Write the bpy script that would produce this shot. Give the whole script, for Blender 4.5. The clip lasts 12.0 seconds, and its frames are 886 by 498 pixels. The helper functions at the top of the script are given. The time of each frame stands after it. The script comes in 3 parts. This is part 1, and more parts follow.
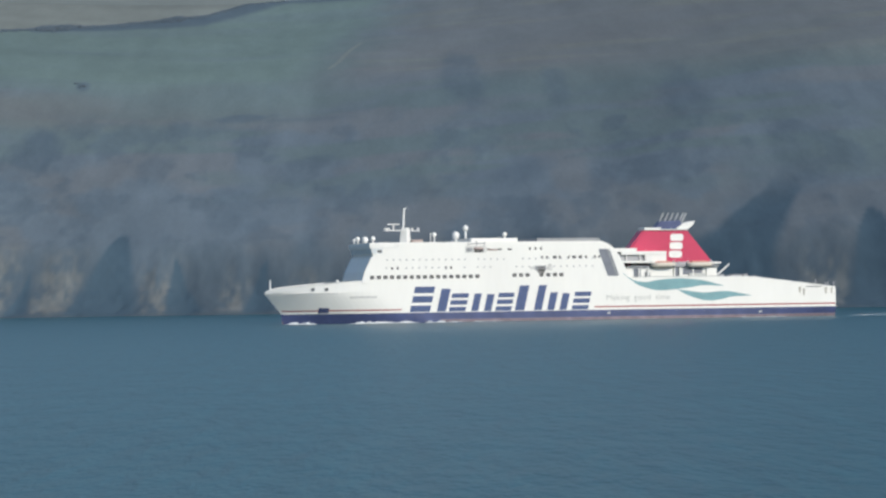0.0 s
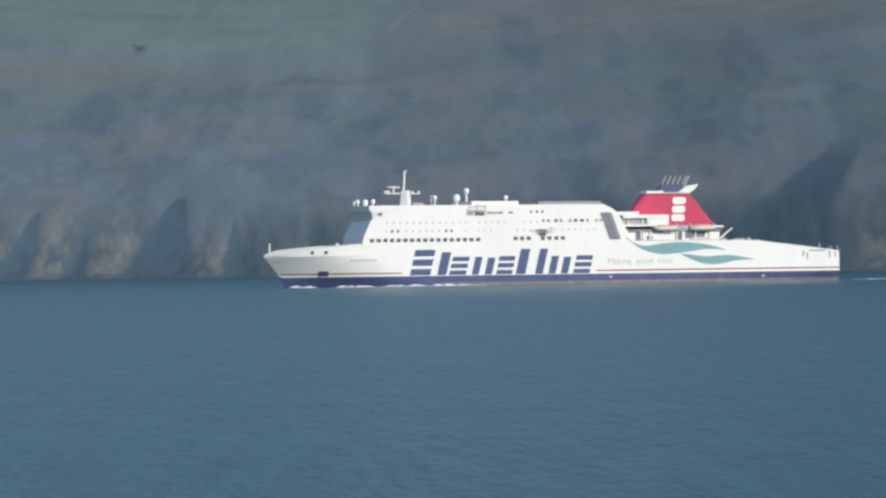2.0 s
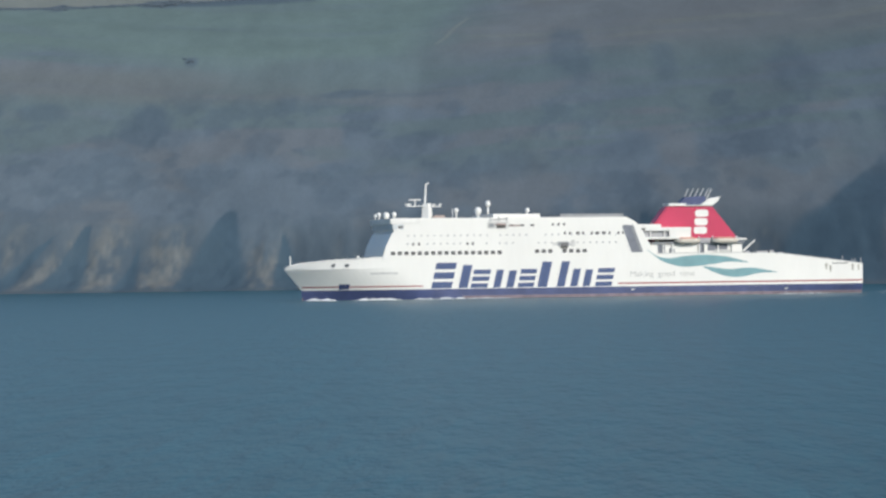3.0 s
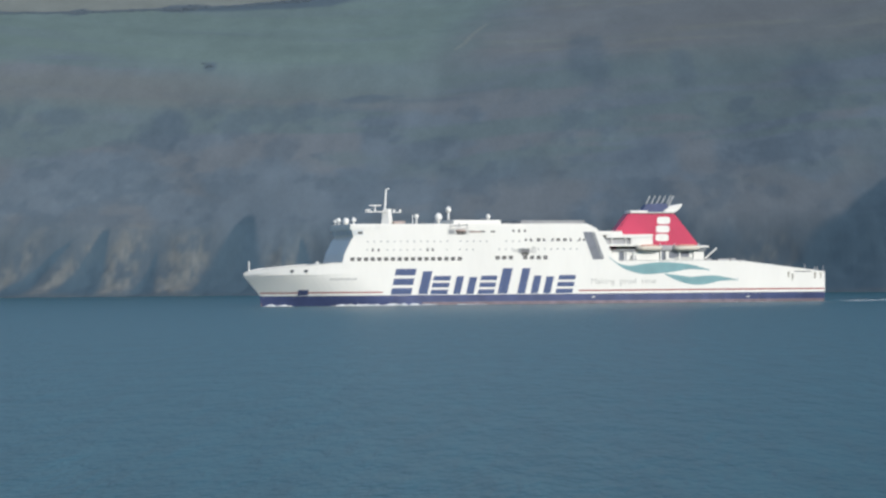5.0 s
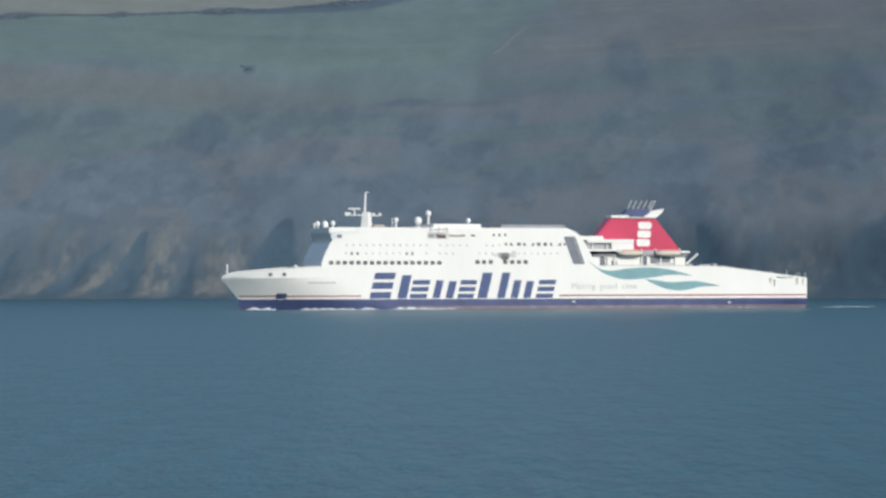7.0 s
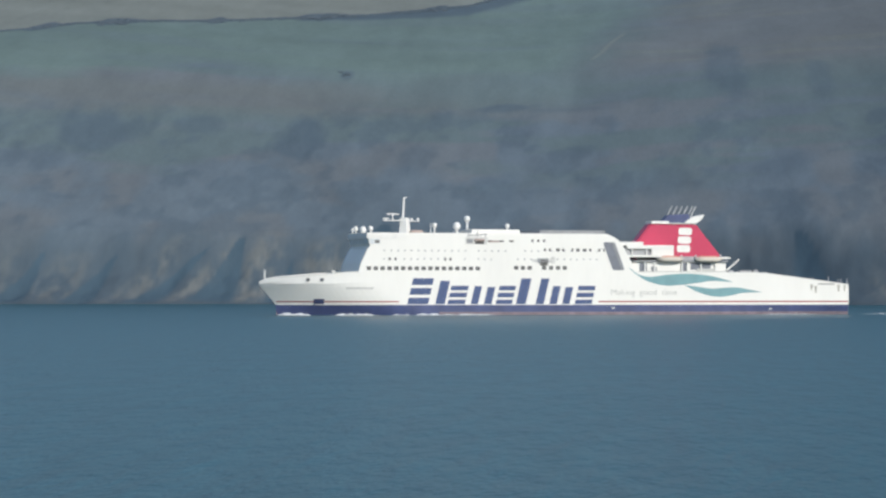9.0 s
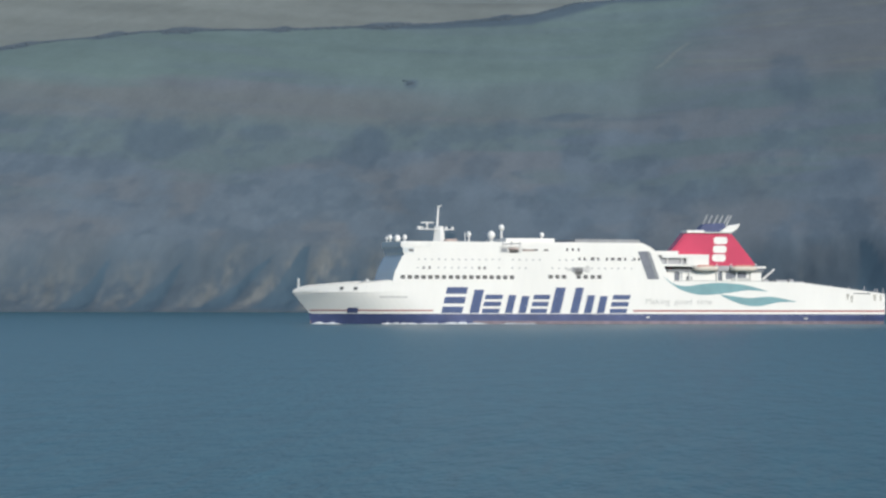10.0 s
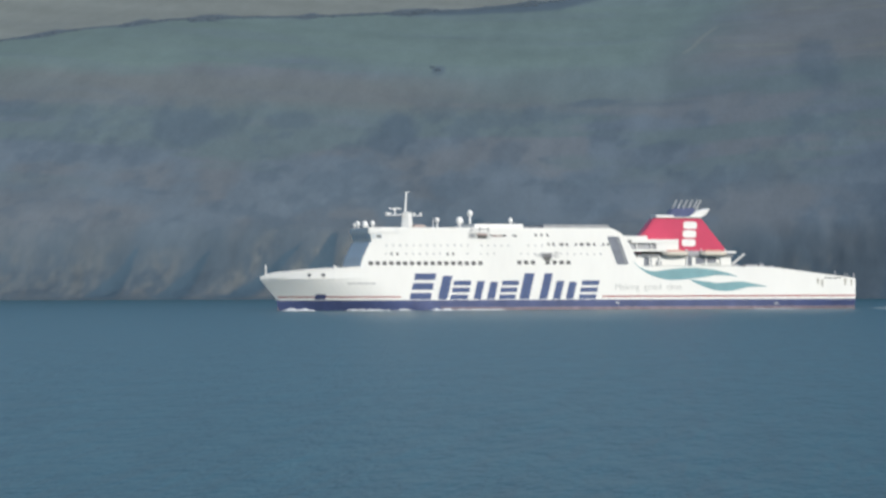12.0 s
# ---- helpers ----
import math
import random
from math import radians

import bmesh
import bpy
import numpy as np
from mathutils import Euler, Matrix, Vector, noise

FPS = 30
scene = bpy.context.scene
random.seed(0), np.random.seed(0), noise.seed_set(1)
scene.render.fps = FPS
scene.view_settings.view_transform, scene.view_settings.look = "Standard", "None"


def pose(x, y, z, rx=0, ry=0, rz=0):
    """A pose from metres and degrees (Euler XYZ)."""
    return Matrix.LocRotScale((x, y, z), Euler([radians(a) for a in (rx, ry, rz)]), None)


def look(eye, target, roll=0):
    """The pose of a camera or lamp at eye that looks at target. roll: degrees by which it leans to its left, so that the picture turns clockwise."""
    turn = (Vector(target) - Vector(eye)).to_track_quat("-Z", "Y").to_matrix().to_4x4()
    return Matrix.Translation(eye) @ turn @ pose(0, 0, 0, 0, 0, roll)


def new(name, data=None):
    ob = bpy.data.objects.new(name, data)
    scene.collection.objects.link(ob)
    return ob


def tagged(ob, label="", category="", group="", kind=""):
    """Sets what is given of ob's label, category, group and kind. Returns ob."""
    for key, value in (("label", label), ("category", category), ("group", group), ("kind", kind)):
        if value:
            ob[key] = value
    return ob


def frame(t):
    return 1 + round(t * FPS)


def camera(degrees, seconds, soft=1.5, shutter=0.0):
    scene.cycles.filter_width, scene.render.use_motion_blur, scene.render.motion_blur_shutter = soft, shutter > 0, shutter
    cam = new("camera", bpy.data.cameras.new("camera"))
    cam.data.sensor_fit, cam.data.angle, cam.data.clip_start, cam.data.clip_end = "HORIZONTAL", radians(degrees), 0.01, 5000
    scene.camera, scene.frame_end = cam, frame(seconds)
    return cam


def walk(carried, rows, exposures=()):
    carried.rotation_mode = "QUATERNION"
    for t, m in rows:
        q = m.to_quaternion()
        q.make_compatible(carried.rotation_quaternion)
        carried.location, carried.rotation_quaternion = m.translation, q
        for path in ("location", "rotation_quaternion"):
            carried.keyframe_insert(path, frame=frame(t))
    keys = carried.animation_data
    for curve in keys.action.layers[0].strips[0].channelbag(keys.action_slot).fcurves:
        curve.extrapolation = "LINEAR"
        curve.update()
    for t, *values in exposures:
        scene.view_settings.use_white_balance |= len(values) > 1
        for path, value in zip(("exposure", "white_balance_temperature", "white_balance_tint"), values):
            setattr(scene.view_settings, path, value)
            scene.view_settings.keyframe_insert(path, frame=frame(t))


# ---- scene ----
cam = camera(16.8, 12.0, soft=2.5, shutter=0.85)

# ---- the camera: it stands on the near shore and is turned by hand ----
EYE = (0.0, 0.0, 8.0)
TURNS = [
    (0.0, -1.719, 0.966, 0.837),
    (0.3, -1.631, 0.854, 0.847),
    (0.5, -1.560, 0.697, 0.854),
    (0.8, -0.896, 0.503, 0.788),
    (1.0, -0.760, 0.361, 0.743),
    (1.3, -0.728, 0.284, 0.735),
    (1.5, -0.725, 0.244, 0.729),
    (1.8, -0.652, 0.262, 0.731),
    (2.0, -0.627, 0.267, 0.731),
    (2.3, -0.566, 0.362, 0.800),
    (2.5, -0.214, 0.403, 0.846),
    (2.8, 0.267, 0.491, 0.796),
    (3.0, 0.327, 0.518, 0.762),
    (3.2, 0.349, 0.659, 0.731),
    (4.8, 0.617, 0.609, 0.485),
    (5.0, 0.663, 0.630, 0.454),
    (5.3, 0.539, 0.897, 0.414),
    (5.5, 0.608, 0.872, 0.387),
    (5.8, 0.730, 0.902, 0.308),
    (6.0, 0.711, 0.926, 0.255),
    (6.3, 0.962, 0.926, 0.210),
    (6.5, 1.119, 0.948, 0.180),
    (6.8, 1.419, 0.857, 0.146),
    (7.0, 1.381, 0.708, 0.124),
    (7.2, 1.550, 0.632, 0.111),
    (8.8, 3.110, 0.817, 0.005),
    (9.0, 3.237, 0.819, -0.009),
    (9.3, 3.358, 0.866, -0.048),
    (9.4, 3.500, 0.880, -0.061),
    (9.467, 3.505, 0.885, -0.070),
    (9.5, 3.715, 0.894, -0.075),
    (9.533, 3.925, 0.905, -0.079),
    (9.6, 3.935, 0.985, -0.086),
    (9.8, 4.200, 1.002, -0.109),
    (10.0, 4.456, 0.987, -0.132),
    (10.3, 4.810, 1.004, -0.084),
    (10.5, 5.038, 0.980, -0.052),
    (10.8, 5.221, 0.725, 0.074),
    (11.0, 5.532, 0.628, 0.159),
    (11.3, 5.640, 0.812, 0.030),
    (11.5, 5.595, 0.967, -0.056),
    (11.8, 5.332, 0.875, 0.061),
    (11.9, 5.060, 0.825, 0.100),
    (12.0, 4.995, 0.724, 0.139),
]
walk(cam, [(t, pose(*EYE, 90 + pitch, roll, yaw)) for t, yaw, pitch, roll in TURNS])

# ---- world, sun, exposure ----
SUN_AZ, SUN_EL = 140.0, 30.0        # degrees clockwise from +y, and above the horizon
world = bpy.data.worlds.new("sky")
scene.world = world
world.use_nodes = True
wn = world.node_tree.nodes
sky = wn.new("ShaderNodeTexSky")
sky.sky_type = "NISHITA"
sky.sun_disc = False
sky.sun_elevation, sky.sun_rotation = radians(SUN_EL), radians(SUN_AZ)
sky.air_density, sky.dust_density, sky.ozone_density = 1.0, 0.4, 2.0
wn["Background"].inputs["Strength"].default_value = 0.13
world.node_tree.links.new(sky.outputs[0], wn["Background"].inputs["Color"])
sun_data = bpy.data.lights.new("sun", "SUN")
sun_data.energy, sun_data.angle, sun_data.color = 3.6, radians(0.53), (1.0, 0.96, 0.89)
sun = new("sun", sun_data)
sun_way = Vector((math.sin(radians(SUN_AZ)) * math.cos(radians(SUN_EL)), math.cos(radians(SUN_AZ)) * math.cos(radians(SUN_EL)), math.sin(radians(SUN_EL))))
sun.matrix_world = look(sun_way * 300, (0, 0, 0))
scene.view_settings.exposure = -0.04


# ---- materials ----
def material(name, color, rough=0.6, metal=0.0, spread=0.12, scale=0.4, stretch=(1, 1, 1), second=None, bump=0.0, fine=6.0, ior=1.45):
    """A painted or natural surface: two scales of variation in colour, and relief."""
    m = bpy.data.materials.new(name)
    m.use_nodes = True
    n, l = m.node_tree.nodes, m.node_tree.links
    b = n["Principled BSDF"]
    b.inputs["Roughness"].default_value, b.inputs["Metallic"].default_value = rough, metal
    b.inputs["IOR"].default_value = ior
    co = n.new("ShaderNodeTexCoord")
    mp = n.new("ShaderNodeMapping")
    mp.inputs["Scale"].default_value = stretch
    l.new(co.outputs["Object"], mp.inputs["Vector"])
    big, small = n.new("ShaderNodeTexNoise"), n.new("ShaderNodeTexNoise")
    for tex, s in ((big, scale), (small, scale * fine)):
        tex.inputs["Scale"].default_value, tex.inputs["Detail"].default_value = s, 4
        l.new(mp.outputs[0], tex.inputs["Vector"])
    add = n.new("ShaderNodeMath")
    add.operation = "MULTIPLY_ADD"
    l.new(small.outputs["Fac"], add.inputs[0])
    add.inputs[1].default_value = 0.45
    l.new(big.outputs["Fac"], add.inputs[2])
    ramp = n.new("ShaderNodeMapRange")
    l.new(add.outputs[0], ramp.inputs["Value"])
    ramp.inputs["From Min"].default_value, ramp.inputs["From Max"].default_value = 0.48, 0.96
    mix = n.new("ShaderNodeMix")
    mix.data_type = "RGBA"
    l.new(ramp.outputs[0], mix.inputs["Factor"])
    other = second or tuple(c * (1 - 2 * spread) for c in color)
    mix.inputs["A"].default_value, mix.inputs["B"].default_value = (*other, 1), (*color, 1)
    l.new(mix.outputs["Result"], b.inputs["Base Color"])
    if bump:
        bp = n.new("ShaderNodeBump")
        bp.inputs["Strength"].default_value, bp.inputs["Distance"].default_value = 0.6, bump
        l.new(small.outputs["Fac"], bp.inputs["Height"])
        l.new(bp.outputs[0], b.inputs["Normal"])
    return m


WHITE = material("white_ship_paint", (0.79, 0.775, 0.73), 0.45, spread=0.028, scale=0.12, stretch=(1, 1, 0.25), bump=0.01)
TRIM = material("white_trim_paint", (0.80, 0.79, 0.75), 0.4, spread=0.06, scale=0.5)
NAVY = material("navy_hull_paint", (0.072, 0.092, 0.20), 0.45, spread=0.14, scale=0.2, stretch=(1, 1, 0.4))
BLUE = material("blue_letter_paint", (0.065, 0.10, 0.22), 0.45, spread=0.1, scale=0.4)
BOOT = material("faded_red_antifouling", (0.27, 0.215, 0.24), 0.7, spread=0.2, scale=0.3, stretch=(1, 1, 0.5))
RED = material("red_funnel_paint", (0.53, 0.042, 0.105), 0.4, spread=0.06, scale=0.25)
STRIPE = material("dull_red_stripe_paint", (0.38, 0.10, 0.10), 0.5, spread=0.1)
TEAL = material("teal_ribbon_paint", (0.19, 0.36, 0.385), 0.45, spread=0.08, scale=0.3)
GREY = material("grey_deck_paint", (0.30, 0.31, 0.32), 0.6, spread=0.15, scale=0.5)
# mooring openings have no depth; this dark colour is their shade
SHADE = material("mooring_shade_dark", (0.09, 0.10, 0.11), 0.6, spread=0.2, scale=0.5)
STEEL = material("exhaust_steel", (0.46, 0.47, 0.47), 0.5, metal=0.2, spread=0.2, scale=0.8)
# painted on flat slabs as the shade inside openings
OPENING = material("opening_shade_grey", (0.19, 0.205, 0.24), 0.6, spread=0.12, scale=0.6)
GLASS = material("tinted_ship_glass", (0.17, 0.168, 0.168), 0.25, spread=0.2, scale=0.6)
# pale base colour stands in for the sky this glass would reflect
BRIDGE_GLASS = material("paled_bridge_glass", (0.66, 0.70, 0.72), 0.3, spread=0.15, scale=0.5)
FAINT = material("faded_grey_lettering", (0.54, 0.54, 0.51), 0.5, spread=0.08)
ORANGE = material("faded_orange_paint", (0.40, 0.32, 0.29), 0.5, spread=0.1)
CREAM = material("cream_lifeboat_shell", (0.78, 0.70, 0.60), 0.4, spread=0.06)
DIRT = material("brown_hull_dirt", (0.47, 0.45, 0.39), 0.7, spread=0.15, scale=0.8)
CANOPY = material("sun_bleached_orange_canopy", (0.66, 0.34, 0.27), 0.5, spread=0.08)
STEELWORK = material("pale_grey_deck_steel", (0.42, 0.42, 0.43), 0.6, spread=0.15, scale=0.5)
GEAR = material("grimy_davit_gear", (0.17, 0.165, 0.16), 0.65, spread=0.25, scale=0.9)
# one grey for soot, faint hull marks and the boat recess's painted shade
SMUDGE_SHADE = material("soot_and_shade_grey", (0.67, 0.66, 0.63), 0.6, spread=0.15, scale=0.8)
FOAM = material("sea_foam", (0.78, 0.80, 0.81), 0.8, spread=0.2, scale=0.5, bump=0.1)
# leaf colour greyed and blued: distance haze is mixed in
SCRUB = material("hazed_scrub_leaves", (0.084, 0.112, 0.138), 0.95, second=(0.076, 0.104, 0.130), scale=0.05, bump=0.2)


def water_material():
    m = bpy.data.materials.new("sea_water")
    m.use_nodes = True
    n, l = m.node_tree.nodes, m.node_tree.links
    b = n["Principled BSDF"]
    b.inputs["Base Color"].default_value = (0.035, 0.085, 0.12, 1)
    b.inputs["Roughness"].default_value, b.inputs["IOR"].default_value = 0.3, 1.33
    b.inputs["Specular IOR Level"].default_value = 0.06
    co = n.new("ShaderNodeTexCoord")
    height = None
    for sx, sy, amount in ((0.06, 0.03, 0.6), (0.42, 0.07, 0.75), (1.1, 0.2, 0.5), (2.6, 0.6, 0.2)):
        mp, tex = n.new("ShaderNodeMapping"), n.new("ShaderNodeTexNoise")
        mp.inputs["Scale"].default_value = (sx, sy, 1)
        mp.inputs["Rotation"].default_value = (0, 0, 0.06)
        l.new(co.outputs["Object"], mp.inputs["Vector"])
        l.new(mp.outputs[0], tex.inputs["Vector"])
        tex.inputs["Scale"].default_value, tex.inputs["Detail"].default_value = 1.0, 3
        mul = n.new("ShaderNodeMath")
        mul.operation = "MULTIPLY_ADD"
        l.new(tex.outputs["Fac"], mul.inputs[0])
        mul.inputs[1].default_value = amount
        if height:
            l.new(height, mul.inputs[2])
        else:
            mul.inputs[2].default_value = 0
        height = mul.outputs[0]
    bp = n.new("ShaderNodeBump")
    bp.inputs["Strength"].default_value, bp.inputs["Distance"].default_value = 0.55, 1.0
    l.new(height, bp.inputs["Height"])
    l.new(bp.outputs[0], b.inputs["Normal"])
    # light and dark faces of the ripples, mottled into the water's base colour
    mp, tex, mix = n.new("ShaderNodeMapping"), n.new("ShaderNodeTexNoise"), n.new("ShaderNodeMix")
    mp.inputs["Scale"].default_value = (0.5, 0.05, 1)
    l.new(co.outputs["Object"], mp.inputs["Vector"])
    l.new(mp.outputs[0], tex.inputs["Vector"])
    tex.inputs["Scale"].default_value, tex.inputs["Detail"].default_value, tex.inputs["Roughness"].default_value = 1.0, 7, 0.62
    mix.data_type = "RGBA"
    mix.inputs["A"].default_value, mix.inputs["B"].default_value = (0.012, 0.042, 0.056, 1), (0.026, 0.124, 0.160, 1)
    l.new(tex.outputs["Fac"], mix.inputs["Factor"])
    l.new(mix.outputs["Result"], b.inputs["Base Color"])
    return m


def land_material():
    """Land cover from the plan of fields, scrub, moor and rock, with haze in its colours, broken up by grass and soil.
    """
    m = bpy.data.materials.new("hazed_hill_cover")
    m.use_nodes = True
    n, l = m.node_tree.nodes, m.node_tree.links
    b = n["Principled BSDF"]
    b.inputs["Roughness"].default_value = 0.95
    b.inputs["Specular IOR Level"].default_value = 0.15
    att = n.new("ShaderNodeAttribute")
    att.attribute_name = "cover"
    co = n.new("ShaderNodeTexCoord")
    mp = n.new("ShaderNodeMapping")
    mp.inputs["Scale"].default_value = (1, 0.28, 0.3)
    l.new(co.outputs["Object"], mp.inputs["Vector"])
    last = att.outputs["Color"]
    for scale, lo, hi in ((0.025, 0.94, 1.06), (0.09, 0.95, 1.05), (0.4, 0.97, 1.03)):
        tex, rng, mix = n.new("ShaderNodeTexNoise"), n.new("ShaderNodeMapRange"), n.new("ShaderNodeMix")
        tex.inputs["Scale"].default_value, tex.inputs["Detail"].default_value = scale, 4
        l.new(mp.outputs[0], tex.inputs["Vector"])
        l.new(tex.outputs["Fac"], rng.inputs["Value"])
        rng.inputs["From Min"].default_value, rng.inputs["From Max"].default_value = 0.3, 0.7
        rng.inputs["To Min"].default_value, rng.inputs["To Max"].default_value = lo, hi
        mix.data_type, mix.blend_type = "RGBA", "MULTIPLY"
        mix.inputs["Factor"].default_value = 1.0
        l.new(last, mix.inputs["A"])
        l.new(rng.outputs[0], mix.inputs["B"])
        last = mix.outputs["Result"]
    l.new(last, b.inputs["Base Color"])
    tex, bp = n.new("ShaderNodeTexNoise"), n.new("ShaderNodeBump")
    tex.inputs["Scale"].default_value, tex.inputs["Detail"].default_value = 0.25, 6
    l.new(mp.outputs[0], tex.inputs["Vector"])
    bp.inputs["Strength"].default_value, bp.inputs["Distance"].default_value = 0.12, 1.4
    l.new(tex.outputs["Fac"], bp.inputs["Height"])
    l.new(bp.outputs[0], b.inputs["Normal"])
    return m


# ---- mesh helpers ----
def mesh_of(name, bm, mat, smooth=False):
    bmesh.ops.recalc_face_normals(bm, faces=bm.faces)
    me = bpy.data.meshes.new(name)
    bm.to_mesh(me)
    bm.free()
    me.materials.append(mat)
    if smooth:
        me.shade_smooth()
    return me


def part(name, bm, mat, parent, label="", smooth=False):
    ob = new(name, mesh_of(name, bm, mat, smooth))
    ob.parent = parent
    return tagged(ob, label) if label else ob


def box(bm, x0, x1, y0, y1, z0, z1, bevel=0.0):
    r = bmesh.ops.create_cube(bm, size=1, matrix=Matrix.Translation(((x0 + x1) / 2, (y0 + y1) / 2, (z0 + z1) / 2)) @ Matrix.Diagonal((x1 - x0, y1 - y0, z1 - z0, 1)))
    if bevel:
        edges = {e for v in r["verts"] for e in v.link_edges}
        bmesh.ops.bevel(bm, geom=list(edges), offset=bevel, segments=2, affect="EDGES")
    return bm


def prism(bm, outline, y0, y1, bevel=0.0):
    """A side outline of (x, z) drawn out across the ship from y0 to y1."""
    a = [bm.verts.new((x, y0, z)) for x, z in outline]
    b = [bm.verts.new((x, y1, z)) for x, z in outline]
    faces = [bm.faces.new(a), bm.faces.new(b[::-1])]
    for i in range(len(a)):
        j = (i + 1) % len(a)
        faces.append(bm.faces.new((a[j], a[i], b[i], b[j])))
    if bevel:
        bmesh.ops.bevel(bm, geom=list({e for f in faces for e in f.edges}), offset=bevel, segments=2, affect="EDGES")
    return bm


def tube(bm, p0, p1, r0, r1=None, n=10):
    p0, p1 = Vector(p0), Vector(p1)
    turn = (p1 - p0).to_track_quat("Z", "Y").to_matrix().to_4x4()
    bmesh.ops.create_cone(bm, cap_ends=True, segments=n, radius1=r0, radius2=r0 if r1 is None else r1, depth=(p1 - p0).length, matrix=Matrix.Translation((p0 + p1) / 2) @ turn)
    return bm


def ball(bm, c, r, rz=None):
    bmesh.ops.create_uvsphere(bm, u_segments=16, v_segments=10, radius=1, matrix=Matrix.Translation(c) @ Matrix.Diagonal((r, r, rz or r, 1)))
    return bm


def rounded(w, h, r, n=3):
    """A rounded rectangle round the origin, as (x, z)."""
    pts = []
    for cx, cz, a0 in ((w / 2 - r, h / 2 - r, 0), (-w / 2 + r, h / 2 - r, 90), (-w / 2 + r, -h / 2 + r, 180), (w / 2 - r, -h / 2 + r, 270)):
        for k in range(n + 1):
            a = radians(a0 + 90 * k / n)
            pts.append((cx + r * math.cos(a), cz + r * math.sin(a)))
    return pts


# ---- sea ----
SEA = 0.45      # its level


def make_sea():
    bm = bmesh.new()
    bmesh.ops.create_grid(bm, x_segments=40, y_segments=40, size=4900)
    ob = new("water", mesh_of("water", bm, water_material()))
    ob.location.z = SEA
    tagged(ob, "blue-grey open sea water with small wind ripples", "water", kind="structure")


# ---- far shore ----
def lattice(ix, iy, seed):
    h = (ix.astype(np.int64) * 374761393 + iy.astype(np.int64) * 668265263 + seed * 1442695041) & 0x7FFFFFFF
    h = ((h ^ (h >> 13)) * 1274126177) & 0x7FFFFFFF
    return ((h ^ (h >> 16)) & 0xFFFF) / 65535.0


def value(x, y, seed=0):
    ix, iy = np.floor(x), np.floor(y)
    fx, fy = x - ix, y - iy
    fx, fy = fx * fx * (3 - 2 * fx), fy * fy * (3 - 2 * fy)
    a, b = lattice(ix, iy, seed), lattice(ix + 1, iy, seed)
    c, d = lattice(ix, iy + 1, seed), lattice(ix + 1, iy + 1, seed)
    return (a + (b - a) * fx) * (1 - fy) + (c + (d - c) * fx) * fy


def fbm(x, y, seed=0, octaves=4):
    total, amp, norm = 0.0, 1.0, 0.0
    for k in range(octaves):
        total = total + amp * value(x * 2 ** k + 17.3 * k, y * 2 ** k - 9.1 * k, seed + k)
        norm, amp = norm + amp, amp * 0.5
    return total / norm


def smooth(a, b, v):
    t = np.clip((v - a) / (b - a), 0, 1)
    return t * t * (3 - 2 * t)


# gullies in the cliff: x at the shore, x at the head, how far they reach inland, half-width, depth
GULLIES = [(-158, -146, 104, 20, 9), (-212, -206, 55, 6, 5), (-250, -238, 78, 11, 6), (-297, -257, 64, 8, 4), (-330, -312, 58, 8, 5), (-372, -356, 60, 8, 4),
           (-104, -112, 66, 9, 6), (-60, -56, 60, 9, 5), (10, 20, 60, 10, 5), (200, 268, 215, 26, 9), (120, 112, 80, 14, 6), (290, 300, 120, 16, 7)]
# bare ribs of the cliff: x at the shore, half-width, lean to the head, height of the bare part in metres inland
RIBS = [(-126, 15, 5, 46), (-190, 15, 6, 52), (-229, 12, 8, 56), (-272, 9, 24, 50), (-309, 9, 26, 50), (-350, 14, 12, 42), (-396, 22, 8, 42), (-445, 26, 6, 42), (-78, 9, 4, 34), (-30, 16, 5, 34),
        (60, 18, 4, 36), (165, 16, 4, 40), (262, 14, 6, 44)]


def shore(x):
    line = 0.0
    for step in range(-4, 5):
        line = line + np.interp(x + 36 * step, [-1500, -800, -420, -250, -100, 100, 260, 600, 1500], [1500, 1640, 1770, 1850, 1890, 1790, 1620, 1480, 1400]) / 9
    return line + 10 * (fbm(x / 45, x * 0 + 3.3, 5, 3) - 0.5)


